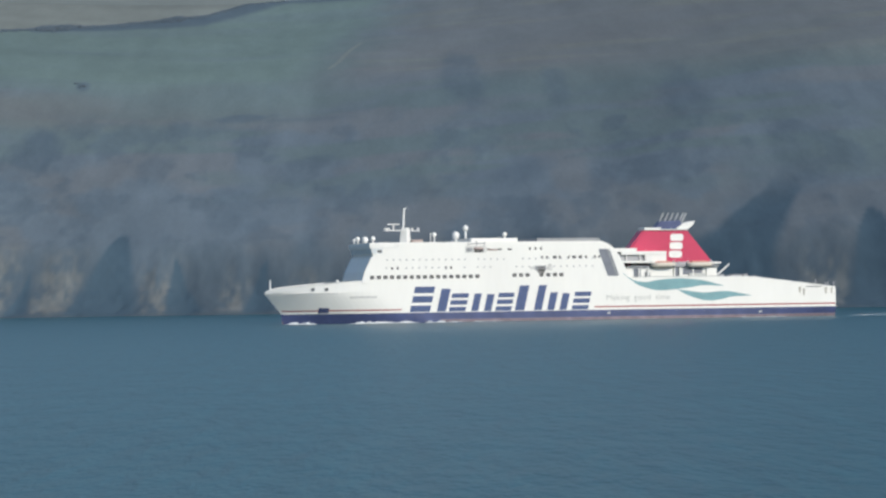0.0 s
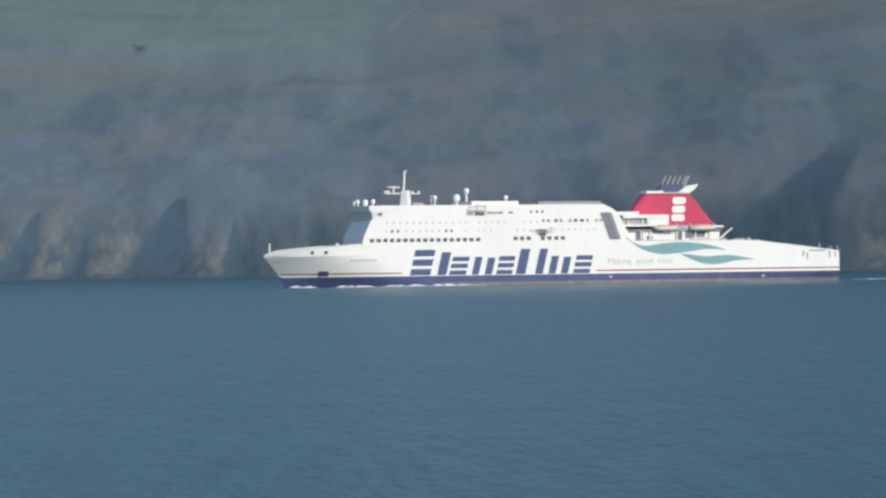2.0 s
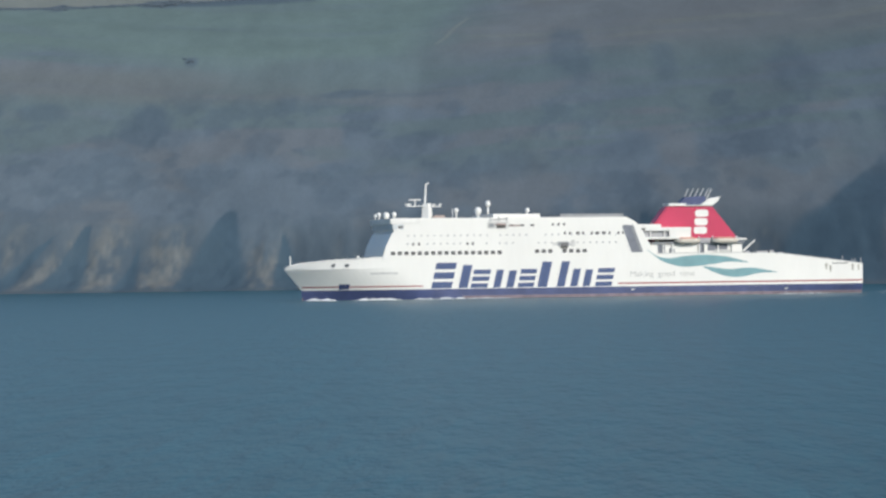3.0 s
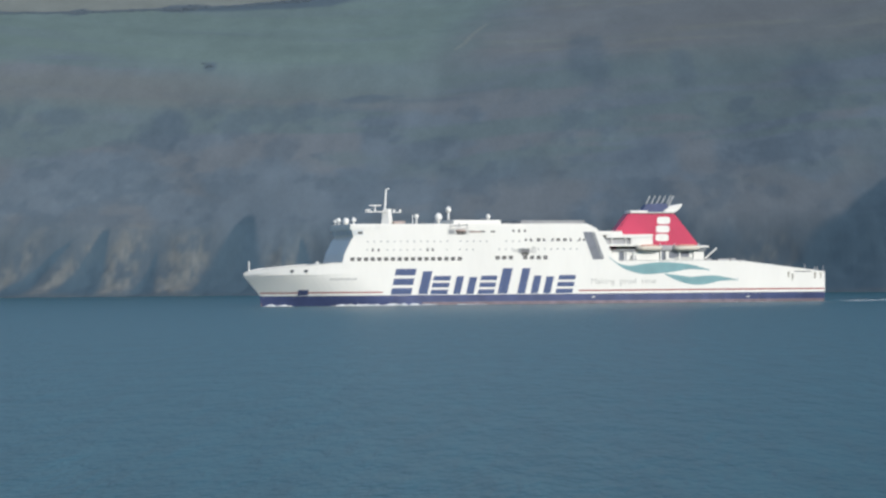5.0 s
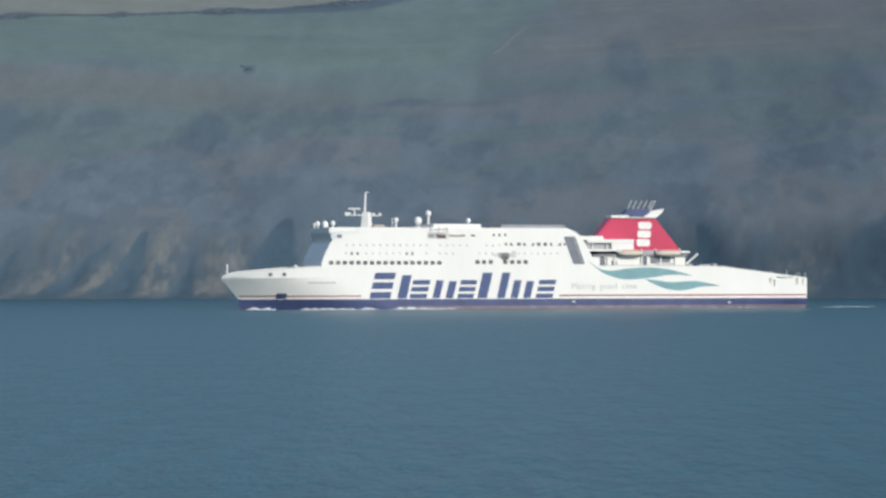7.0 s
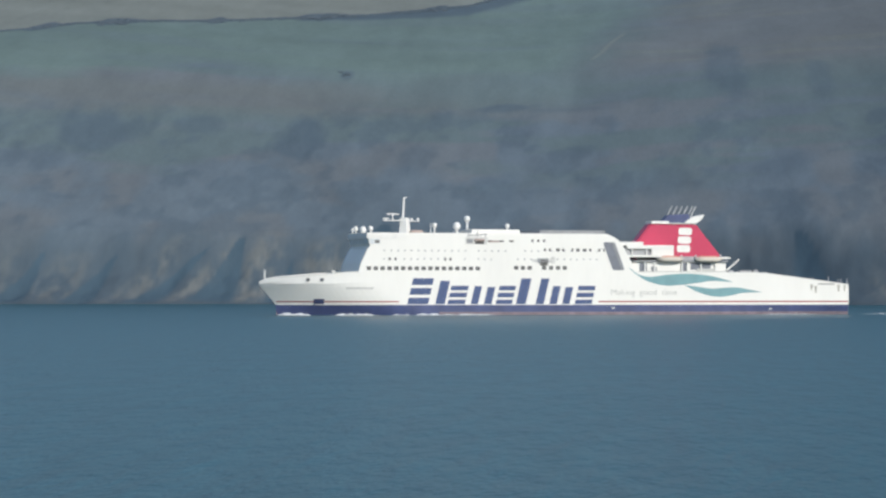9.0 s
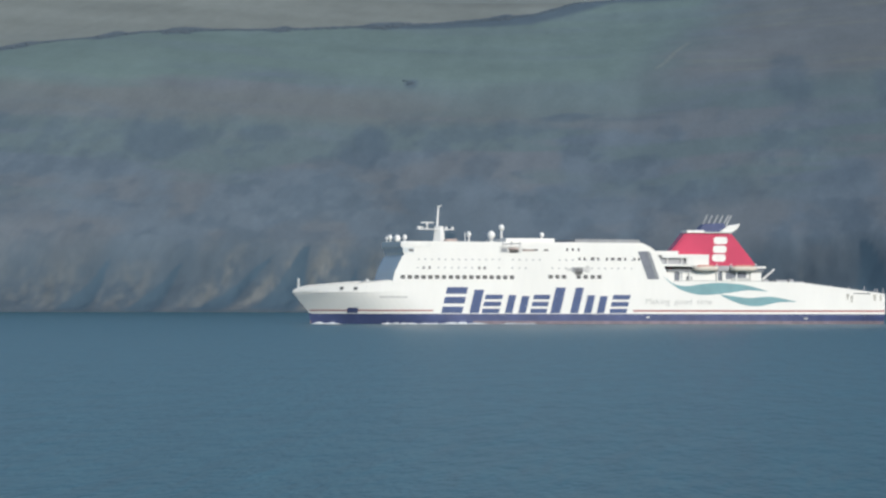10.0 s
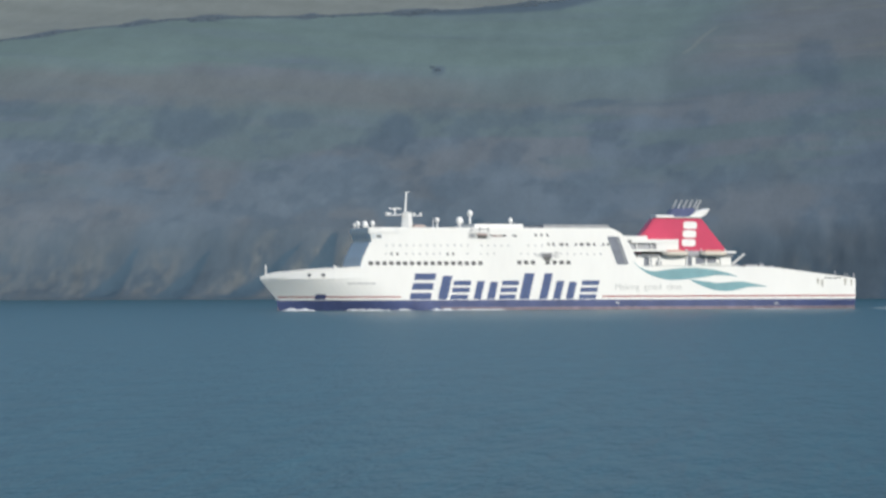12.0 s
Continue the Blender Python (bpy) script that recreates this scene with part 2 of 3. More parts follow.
def land_height(x, y):
    s = y - shore(x)
    ribs = fbm(x / 42, s / 160, 11, 3) - 0.5
    s2 = s + 9 * ribs * smooth(150, 20, s)
    z = 30 * smooth(-6, 85, s2) + np.interp(s2, [-50, 0, 40, 480, 1000, 1700, 2600, 3400], [-6, 0, 4, 150, 262, 345, 380, 360])
    for xa, xb, reach, wide, deep in GULLIES:
        f = s / reach
        centre = xa + (xb - xa) * f + 5 * (fbm(s / 30, s * 0 + xa, 21, 2) - 0.5)
        z = z - 0.32 * deep * np.exp(-((x - centre) / (wide * (1.15 - 0.4 * np.clip(f, 0, 1)))) ** 2) * smooth(-0.1, 0.3, f) * smooth(1.25, 0.6, f)
    # crags of the bare cliff
    crag = smooth(-1, 8, s) * smooth(115, 35, s)
    z = z + crag * (1.5 * (0.5 - np.abs(2 * fbm(x / 13, s / 20, 171, 3) - 1)) + 1.3 * (fbm(x / 6, s / 8, 175, 2) - 0.5))
    inland = smooth(20, 160, s)
    z = z + inland * (12 * (fbm(x / 190, y / 190, 31, 3) - 0.5) * smooth(1100, 500, s) + 1.2 * (fbm(x / 48, y / 120, 41, 3) - 0.5) * smooth(620, 350, s)) + 0.6 * (fbm(x / 14, y / 32, 51, 3) - 0.5) * smooth(-5, 10, s) * smooth(500, 150, s)
    # rough thickets stand proud of the grass
    z = z + 0.9 * (0.6 * scrub_share(x, y) + thicket_share(x, y)) * fbm(x / 7, y / 20, 161, 2) * smooth(10, 40, s)
    return np.where(s < -4, -4.0, z)


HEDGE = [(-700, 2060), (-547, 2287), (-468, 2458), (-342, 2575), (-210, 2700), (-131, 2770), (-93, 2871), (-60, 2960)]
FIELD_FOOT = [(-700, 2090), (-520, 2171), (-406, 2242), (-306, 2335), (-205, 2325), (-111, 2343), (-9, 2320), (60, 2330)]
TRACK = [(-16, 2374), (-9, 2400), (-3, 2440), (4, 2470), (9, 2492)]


def along(points, x):
    return np.interp(x, [p[0] for p in points], [p[1] for p in points])


def contour(x, y):
    """Distance inland, mostly from the shore line."""
    return 1800 + (y - shore(x)) + 0.25 * (shore(x) - 1800)


def scrub_share(x, y):
    """How thickly scrub grows, 0 to 1."""
    s = y - shore(x)
    n = 0.55 * fbm(x / 34, contour(x, y) / 60, 61, 3) + 0.45 * fbm(x / 11, contour(x, y) / 24, 65, 3)
    share = smooth(0.50, 0.64, n) * smooth(-2, 25, s) * smooth(430, 300, s)
    for xa, xb, reach, wide, deep in GULLIES:
        centre = xa + (xb - xa) * s / reach
        share = np.maximum(share, 0.85 * np.exp(-((x - centre) / (wide * 0.9)) ** 2) * smooth(1.5, 0.9, s / reach) * smooth(0, 0.2, s / reach))
    band = np.exp(-((s - 362 + 0.05 * x) / 9) ** 2) * smooth(-75, -55, x) * smooth(12, -10, x)
    return np.maximum(share, 0.8 * band)


# thickets on the open slope: x, y, half-width, half-depth, how dense
THICKETS = [(-223, 2138, 19, 57, 0.9), (-126, 2204, 12, 35, 0.6), (-79, 2231, 25, 16, 0.7), (-29, 2088, 22, 17, 0.6), (-79, 2006, 17, 58, 0.5), (84, 2252, 18, 125, 0.6),
            (149, 2154, 11, 62, 0.5), (179, 2033, 10, 19, 0.6), (231, 2041, 17, 85, 0.5), (-138, 2102, 14, 51, 0.5), (30, 1993, 22, 37, 0.45), (112, 1969, 24, 32, 0.35)]
THICKETS += [(-206, 2328, 6, 14, 0.8), (-366, 2102, 31, 59, 0.8), (-494, 2090, 26, 26, 0.7), (-297, 2146, 17, 25, 0.6), (-430, 1914, 20, 43, 0.3), (-385, 2033, 14, 37, 0.5), (-170, 2022, 23, 31, 0.35)]


def thicket_share(x, y):
    """Where gorse and thorn stand close together, 0 to 1."""
    share = np.zeros(np.shape(x))
    ragged = 0.9 * (fbm(x / 13, y / 34, 181, 4) - 0.5)
    for cx, cy, wide, deep, dense in THICKETS:
        r = np.sqrt(((x - cx) / wide) ** 2 + ((y - cy) / deep) ** 2) + ragged
        share = np.maximum(share, dense * smooth(1.2, 0.55, r))
    return share


def wooded_gully_shade(x, y):
    """Low trees in the gullies together with the gullies' painted shadow, 0 to 1."""
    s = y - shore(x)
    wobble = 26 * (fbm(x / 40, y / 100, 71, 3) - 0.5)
    gully_shade = np.zeros(x.shape)
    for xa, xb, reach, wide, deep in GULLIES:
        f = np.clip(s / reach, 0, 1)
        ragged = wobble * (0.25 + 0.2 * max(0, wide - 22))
        gully_shade = np.maximum(gully_shade, smooth(1.2, 0.8, np.abs(x - xa - (xb - xa) * f + ragged) / (wide * (1.35 - 1.28 * f) + 0.01)) * smooth(reach, reach * (0.9 if wide < 22 else 0.6), s) * smooth(-6, 0, s))
    return gully_shade


def hazed_cover_colour(x, y):
    s = y - shore(x)
    # all cover colours are greyed and blued, so distance haze is painted in
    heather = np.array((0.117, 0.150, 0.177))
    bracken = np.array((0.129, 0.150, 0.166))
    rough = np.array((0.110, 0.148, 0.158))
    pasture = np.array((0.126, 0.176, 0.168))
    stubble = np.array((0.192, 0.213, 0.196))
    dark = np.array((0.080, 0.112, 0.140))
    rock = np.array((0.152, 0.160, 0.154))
    v = contour(x, y)
    wobble = 26 * (fbm(x / 40, y / 100, 71, 3) - 0.5)

    def lay(base, other, share):
        return base + (np.asarray(other) - base) * np.clip(share, 0, 1)[..., None]

    c = np.zeros((*x.shape, 3)) + heather
    low = smooth(420, 300, s)
    c = lay(c, bracken, smooth(0.44, 0.6, fbm(x / 48, v / 90, 81, 4) * low + fbm(x / 120, v / 46, 83, 4) * (1 - low)))
    c = lay(c, rough, smooth(0.47, 0.62, fbm(x / 150, v / 40, 91, 4)) * smooth(120, 240, s))
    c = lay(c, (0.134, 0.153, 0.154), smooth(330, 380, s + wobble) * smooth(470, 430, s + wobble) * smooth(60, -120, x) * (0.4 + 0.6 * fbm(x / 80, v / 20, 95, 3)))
    # pasture between its foot and the hedge, as far as the track
    edge = np.interp(y, [2300, 2374, 2492, 2700], [-40, -16, 9, 40])
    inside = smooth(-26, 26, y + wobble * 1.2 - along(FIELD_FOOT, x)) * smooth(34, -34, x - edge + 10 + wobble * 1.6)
    # greenish rough grazing below the pasture
    grazing = smooth(-60, 60, y + 2.5 * wobble - np.interp(x, [-420, -260, -180, -110, -30, 40], [2330, 2320, 2285, 2235, 2235, 2280])) * smooth(2480, 2400, y) * smooth(40, -30, x + wobble)
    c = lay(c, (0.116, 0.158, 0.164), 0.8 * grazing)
    green = pasture * (0.93 + 0.14 * fbm(x / 150, y / 40, 101, 2))[..., None]
    c = c + (green - c) * inside[..., None]
    c = lay(c, rough * 1.1, inside * smooth(0.5, 0.75, fbm(x / 120, y / 30, 105, 2)) * 0.5)
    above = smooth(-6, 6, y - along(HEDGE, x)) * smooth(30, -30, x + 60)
    pale = stubble * (0.76 + 0.42 * fbm(x / 240, y / 55, 111, 2))[..., None]
    c = c + (pale - c) * above[..., None]
    # the hedge's bank: its shade is coloured in as a dark strip
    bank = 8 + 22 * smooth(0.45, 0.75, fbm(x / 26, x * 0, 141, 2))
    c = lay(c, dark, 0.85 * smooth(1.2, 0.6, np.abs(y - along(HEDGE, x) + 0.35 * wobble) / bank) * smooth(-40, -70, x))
    # moor on the other side, with paler grass on its crown
    moor = smooth(-30, 60, x - edge + wobble) * smooth(420, 520, s)
    c = lay(c, (0.137, 0.150, 0.154), moor * 0.75)
    c = lay(c, stubble * 0.8, moor * smooth(0.55, 0.68, fbm(x / 100, v / 26, 121, 4)) * 0.6)
    # grain down the lower slope, and a dark corner by the upper hedge
    c = c * (1 + 0.10 * (fbm(x / 8, v / 40, 151, 3) - 0.5) * smooth(20, 60, s) * smooth(380, 260, s))[..., None]
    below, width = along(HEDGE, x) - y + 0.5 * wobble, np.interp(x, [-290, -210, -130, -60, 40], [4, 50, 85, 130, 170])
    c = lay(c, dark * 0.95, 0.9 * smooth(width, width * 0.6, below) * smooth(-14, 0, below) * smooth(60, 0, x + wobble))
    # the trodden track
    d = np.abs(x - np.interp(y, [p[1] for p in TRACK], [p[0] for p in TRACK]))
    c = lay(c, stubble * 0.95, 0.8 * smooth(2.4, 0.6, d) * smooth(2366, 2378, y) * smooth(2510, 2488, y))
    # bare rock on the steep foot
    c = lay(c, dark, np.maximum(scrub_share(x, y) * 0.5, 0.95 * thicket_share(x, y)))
    c = c * (1 + 0.09 * smooth(-190, -60, x) * smooth(190, 90, x))[..., None]
    # steep foot darkened in its colour to offset the sun it catches
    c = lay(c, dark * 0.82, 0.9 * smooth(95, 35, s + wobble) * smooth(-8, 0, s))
    gully_shade = wooded_gully_shade(x, y)
    # tree cover and the gullies' shadow are painted as one dark colour
    c = lay(c, (0.056, 0.092, 0.122), 0.94 * gully_shade)
    bare = np.zeros(x.shape)
    for centre, wide, lean, reach in RIBS:
        bare = np.maximum(bare, np.exp(-((x - centre - lean * s / reach) / wide) ** 4) * smooth(reach * 1.75, reach * 0.8, s + wobble * 0.6) * smooth(-6, 4, s))
    blotch = 0.5 * fbm(x / 9, s / 16, 131, 3) + 0.5 * fbm(x / 3.6, s / 8, 135, 2)
    # rock colour weaker far left: haze and lens darkening are mixed in there
    c = lay(c, rock * (0.8 + 0.4 * fbm(x / 4, s / 6, 133, 3))[..., None], (0.5 + 0.3 * smooth(-330, -250, x)) * bare * smooth(0.34, 0.68, blotch) * (1 - 0.9 * gully_shade))
    # darker strip along the waterline
    c = lay(c, (0.072, 0.098, 0.118), smooth(9, 2, s + 0.15 * wobble))
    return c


def stones(low, high, step):
    return list(np.arange(low, high, step))


def make_ground():
    xs = np.array(sorted(set(stones(-4900, -1000, 150) + stones(-1000, -660, 12) + stones(-660, -470, 2.8) + stones(-470, -60, 1.6) + stones(-60, 500, 2.6) + stones(500, 900, 14) + stones(900, 4901, 160))))
    ys = np.array(sorted(set(stones(1300, 1560, 12) + stones(1560, 2080, 2.6) + stones(2080, 2500, 4.0) + stones(2500, 3300, 10) + stones(3300, 4901, 80))))
    X, Y = np.meshgrid(xs, ys)
    Z = land_height(X, Y)
    C = hazed_cover_colour(X, Y)
    nx, ny = len(xs), len(ys)
    idx = np.arange(nx * ny).reshape(ny, nx)
    quads = np.stack([idx[:-1, :-1], idx[:-1, 1:], idx[1:, 1:], idx[1:, :-1]], -1).reshape(-1, 4)
    wet = (Z < -3.5).ravel()
    quads = quads[~wet[quads].all(axis=1)]
    me = bpy.data.meshes.new("ground")
    me.from_pydata(np.stack([X.ravel(), Y.ravel(), Z.ravel()], -1).tolist(), [], quads.tolist())
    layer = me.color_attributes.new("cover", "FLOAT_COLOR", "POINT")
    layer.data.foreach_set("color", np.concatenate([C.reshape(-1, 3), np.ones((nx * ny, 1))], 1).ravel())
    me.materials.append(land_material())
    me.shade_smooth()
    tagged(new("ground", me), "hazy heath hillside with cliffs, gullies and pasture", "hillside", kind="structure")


def clump_shapes(count, rng):
    """Lumpy bush crowns made of a few blunt lobes."""
    shapes = []
    for _ in range(count):
        bm = bmesh.new()
        for _ in range(rng.integers(3, 6)):
            at = Vector((rng.uniform(-0.8, 0.8), rng.uniform(-0.7, 0.7), rng.uniform(0.1, 0.5)))
            r = rng.uniform(0.35, 0.7)
            made = bmesh.ops.create_icosphere(bm, subdivisions=1, radius=r, matrix=Matrix.Translation(at))
            for v in made["verts"]:
                v.co += (v.co - at) * float(rng.uniform(-0.3, 0.35))
        bm.verts.index_update()
        verts = np.array([v.co[:] for v in bm.verts])
        faces = np.array([[v.index for v in f.verts] for f in bm.faces])
        shapes.append((verts, faces))
        bm.free()
    return shapes


def scatter(name, spots, label, seed, low=0.4, high=0.7, mat=SCRUB):
    """spots: x, y, size. One joined mesh of bushes that stand on the slope."""
    rng = np.random.default_rng(seed)
    shapes = clump_shapes(9, rng)
    V, Fc, at = [], [], 0
    z = land_height(spots[:, 0], spots[:, 1])
    for (x, y, size), ground in zip(spots, z):
        v, f = shapes[rng.integers(len(shapes))]
        a = rng.uniform(0, 6.28)
        turn = np.array([[math.cos(a), -math.sin(a), 0], [math.sin(a), math.cos(a), 0], [0, 0, rng.uniform(low, high)]])
        V.append(v @ turn.T * size + (x, y, ground - 0.15 * size))
        Fc.append(f + at)
        at += len(v)
    me = bpy.data.meshes.new(name)
    me.from_pydata(np.concatenate(V).tolist(), [], np.concatenate(Fc).tolist())
    me.materials.append(mat)
    me.shade_smooth()
    tagged(new(name, me), label, "bushes", kind="stuff")


def make_hedges():
    rng = np.random.default_rng(4)
    count = 3000
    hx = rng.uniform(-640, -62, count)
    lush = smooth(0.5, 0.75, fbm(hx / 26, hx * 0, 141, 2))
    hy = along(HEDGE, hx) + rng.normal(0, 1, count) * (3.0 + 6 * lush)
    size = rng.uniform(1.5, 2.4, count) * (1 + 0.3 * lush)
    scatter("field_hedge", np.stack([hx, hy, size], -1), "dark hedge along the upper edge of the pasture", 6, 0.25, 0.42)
    tx, ty = rng.normal(-206.5, 1.5, 14), rng.normal(2328, 3, 14)
    scatter("thorn_thicket", np.stack([tx, ty, rng.uniform(1.2, 1.9, 14)], -1), "small dark thorn thicket in the green pasture", 7, 0.45, 0.7)



# ---- the ferry: x runs aft from the middle, y to the far side, z up from the waterline ----
SIDE = 12.7


def deck_z(x):
    return float(np.interp(x, [-101.3, -98.5, -95, -84, -73, -70, -60, 66, 70, 74, 82, 94, 100], [11.3, 12.2, 12.8, 13.7, 14.5, 14.7, 14.5, 14.5, 14.3, 13.8, 12.8, 11.3, 10.5]))


def stem_x(z):
    return float(np.interp(z, [-3, 0, 4, 10.6, 11.2, 15], [-95.4, -95.4, -95.7, -101.3, -101.2, -100.4]))


def half(x, z):
    """Half the hull's breadth."""
    length = float(np.interp(z, [0, 4, 10.6], [49, 41, 38]))
    power = float(np.interp(z, [0, 4, 10.6], [1.85, 2.15, 2.5]))
    u = min(1.0, max(0.0, (x - stem_x(z)) / length))
    w = SIDE * (1 - (1 - u) ** power)
    if x > 60 and z < 3.4:
        w -= (x - 60) / 40 * (3.4 - z) * 0.35
    return w


def stations(n=70):
    return [(k / n) ** 1.7 for k in range(n + 1)]


def hull_band(levels, top_follows_deck=False):
    bm = bmesh.new()
    for side in (-1, 1):
        grid = []
        for q in stations():
            row = []
            for i, z in enumerate(levels):
                f = z
                if top_follows_deck:
                    x_guess = -101 + 201 * q
                    lo, hi = levels[0], levels[-1]
                    f = lo + (z - lo) / (hi - lo) * (deck_z(x_guess) - lo)
                x = stem_x(f) + (99.9 - stem_x(f)) * q
                row.append(bm.verts.new((x, side * half(x, f), f)))
            grid.append(row)
        for a, b in zip(grid, grid[1:]):
            for i in range(len(levels) - 1):
                vs = [a[i], b[i], b[i + 1], a[i + 1]]
                bm.faces.new(vs if side < 0 else vs[::-1])
        if side < 0:
            stern = grid[-1]
        else:
            for i in range(len(levels) - 1):
                bm.faces.new((stern[i], grid[-1][i], grid[-1][i + 1], stern[i + 1]))
    bmesh.ops.remove_doubles(bm, verts=bm.verts, dist=0.001)
    return bm


def hull_strip(x0, x1, z0, z1, proud=0.04):
    """A painted stripe that follows the near side of the hull."""
    bm = bmesh.new()
    n = max(2, int((x1 - x0) / 2))
    rows = []
    for k in range(n + 1):
        x = x0 + (x1 - x0) * k / n
        rows.append([bm.verts.new((x, -half(x, z) - p, z)) for z, p in ((z0, -0.05), (z0, proud), (z1, proud), (z1, -0.05))])
    for a, b in zip(rows, rows[1:]):
        for i in range(3):
            bm.faces.new((a[i], b[i], b[i + 1], a[i + 1]))
    return bm


def slant(bm, x0, x1, z0, z1, lean=0.24, base=3.9):
    """A leaning bar on the ship's flat side."""
    prism(bm, [(x0 + (z0 - base) * lean, z0), (x1 + (z0 - base) * lean, z0), (x1 + (z1 - base) * lean, z1), (x0 + (z1 - base) * lean, z1)], -SIDE - 0.04, -SIDE + 0.1)


def smooth_line(points, n=5):
    """A smooth curve through (x, z) points."""
    out = []
    p = [points[0]] + list(points) + [points[-1]]
    for i in range(1, len(p) - 2):
        for k in range(n):
            t = k / n
            out.append(tuple(0.5 * (2 * p[i][j] + (p[i + 1][j] - p[i - 1][j]) * t + (2 * p[i - 1][j] - 5 * p[i][j] + 4 * p[i + 1][j] - p[i + 2][j]) * t * t
                                    + (3 * p[i][j] - p[i - 1][j] - 3 * p[i + 1][j] + p[i + 2][j]) * t ** 3) for j in (0, 1)))
    return out + [points[-1]]


def ribbon(upper, lower):
    bm = bmesh.new()
    u, l = smooth_line(upper), smooth_line(lower)
    n = 40

    def at(line, x):
        return float(np.interp(x, [q[0] for q in line], [q[1] for q in line]))

    x0, x1 = u[0][0], u[-1][0]
    rows = []
    for k in range(n + 1):
        x = x0 + (x1 - x0) * k / n
        zu, zl = at(u, x), at(l, x)
        rows.append([bm.verts.new((x, y, z)) for y, z in ((-SIDE + 0.02, zl), (-SIDE - 0.04, zl - 0.01), (-SIDE - 0.04, zu + 0.01), (-SIDE + 0.02, zu))])
    for a, b in zip(rows, rows[1:]):
        for i in range(3):
            bm.faces.new((a[i], b[i], b[i + 1], a[i + 1]))
    return bm


def repeat(name, me, parent, places, label=""):
    for p in places:
        ob = new(name, me)
        ob.parent = parent
        ob.location = p
        if label:
            tagged(ob, label)


def lettering(words, size, mat):
    """A word as a thin mesh."""
    curve = bpy.data.curves.new("lettering", "FONT")
    curve.body, curve.extrude = words, 0.02
    carrier = new("lettering", curve)
    bpy.context.view_layer.update()
    me = bpy.data.meshes.new_from_object(carrier.evaluated_get(bpy.context.evaluated_depsgraph_get()))
    bpy.data.objects.remove(carrier)
    bpy.data.curves.remove(curve)
    me.transform(Matrix.Diagonal((size, size * 0.92, 1, 1)))
    me.materials.clear()
    me.materials.append(mat)
    return me


def make_ferry():
    ship = new("ferry")
    tagged(ship, "white car ferry with navy band and red funnel, under way", "ferry")
    # hull
    hull = part("hull", hull_band([3.85, 5.2, 6.6, 8.0, 9.4, 10.6, 11.2, 12.6, 14.0], True), WHITE, ship, "white painted steel hull with flared bow")
    part("hull_band", hull_band([1.45, 2.2, 3.0, 3.85]), NAVY, ship, "navy blue band above the waterline")
    part("hull_band", hull_strip(-95.0, -44.0, 0.2, 1.55, 0.03), NAVY, ship, "navy blue paint down to the waterline at the bow")
    part("boot_topping", hull_band([-3.0, -1.0, 0.0, 0.8, 1.45]), BOOT, ship, "faded red paint at the waterline")
    bm = bmesh.new()
    pts = [(-100.5 + 200.3 * q) for q in stations(60)]
    left = [bm.verts.new((x, -max(0.02, half(x, 12.5) - 0.1), deck_z(x) - 0.9)) for x in pts]
    right = [bm.verts.new((x, max(0.02, half(x, 12.5) - 0.1), deck_z(x) - 0.9)) for x in pts]
    for i in range(len(pts) - 1):
        bm.faces.new((left[i], left[i + 1], right[i + 1], right[i]))
    part("deck", bm, GREY, ship, "grey painted weather deck")
    for side in (-1, 1):
        for stretch in ([x for x in pts if x < -70], [x for x in pts if x > 24.4]):
            bm = bmesh.new()
            prev = None
            for x in stretch:
                w = max(0.05, half(x, 12.5))
                ring = [bm.verts.new((x, side * (w + a), deck_z(x) + b)) for a, b in ((-0.22, -0.12), (-0.22, 0.12), (0.1, 0.12), (0.1, -0.12))]
                if prev:
                    for i in range(4):
                        bm.faces.new((prev[i], ring[i], ring[(i + 1) % 4], prev[(i + 1) % 4]))
                prev = ring
            part("gunwale", bm, TRIM, ship, "rounded white rail cap along the deck edge")
    part("stripe", hull_strip(10.6, 99.7, 4.55, 5.05), STRIPE, hull, "dull red stripe")
    part("stripe", hull_strip(-95.6, -57.5, 4.6, 5.0), STRIPE, hull, "dull red stripe")
    part("rubbing_strake", hull_strip(-95.0, 99.8, 3.75, 3.98, 0.12), TRIM, hull, "white rubbing strake")
    # company lettering as plain leaning bars
    # upright bars, and short bars stacked on one another
    upright = [(-45.4, -42.2, 11.6), (-33.4, -30.9, 9.9), (-28.9, -26.3, 9.6), (-18.0, -14.6, 12.4), (-11.2, -8.4, 12.4), (-6.5, -3.9, 9.9), (-2.1, 0.5, 9.6)]
    stacked = [(-54.8, -47.8, 12.4, 3, 1.0), (-41.3, -35.4, 10.0, 3, 0.75), (-24.9, -19.3, 10.0, 3, 0.75), (2.3, 8.2, 10.0, 3, 0.75)]
    marks = [(x0, x1, 3.95, top) for x0, x1, top in upright]
    for x0, x1, top, n, gap in stacked:
        tall = (top - 3.95 - (n - 1) * gap) / n
        marks += [(x0, x1, 3.95 + k * (tall + gap), 3.95 + k * (tall + gap) + tall) for k in range(n)]
    for x0, x1, z0, z1 in marks:
        bm = bmesh.new()
        slant(bm, x0, x1, z0, z1)
        part("painted_mark", bm, BLUE, hull, "dark blue painted company mark")
    for word, x in (("Making", 14.8), ("good", 24.9), ("time", 32.8)):
        for letter in word:
            me = lettering(letter, 3.0, FAINT)
            wide = max(v.co.x for v in me.vertices)
            mark = new("slogan_letter", me)
            mark.parent = hull
            mark.matrix_local = pose(x, -SIDE - 0.04, 7.0, 90, 0, 0)
            tagged(mark, "faint grey painted slogan letter")
            x += wide + 0.13
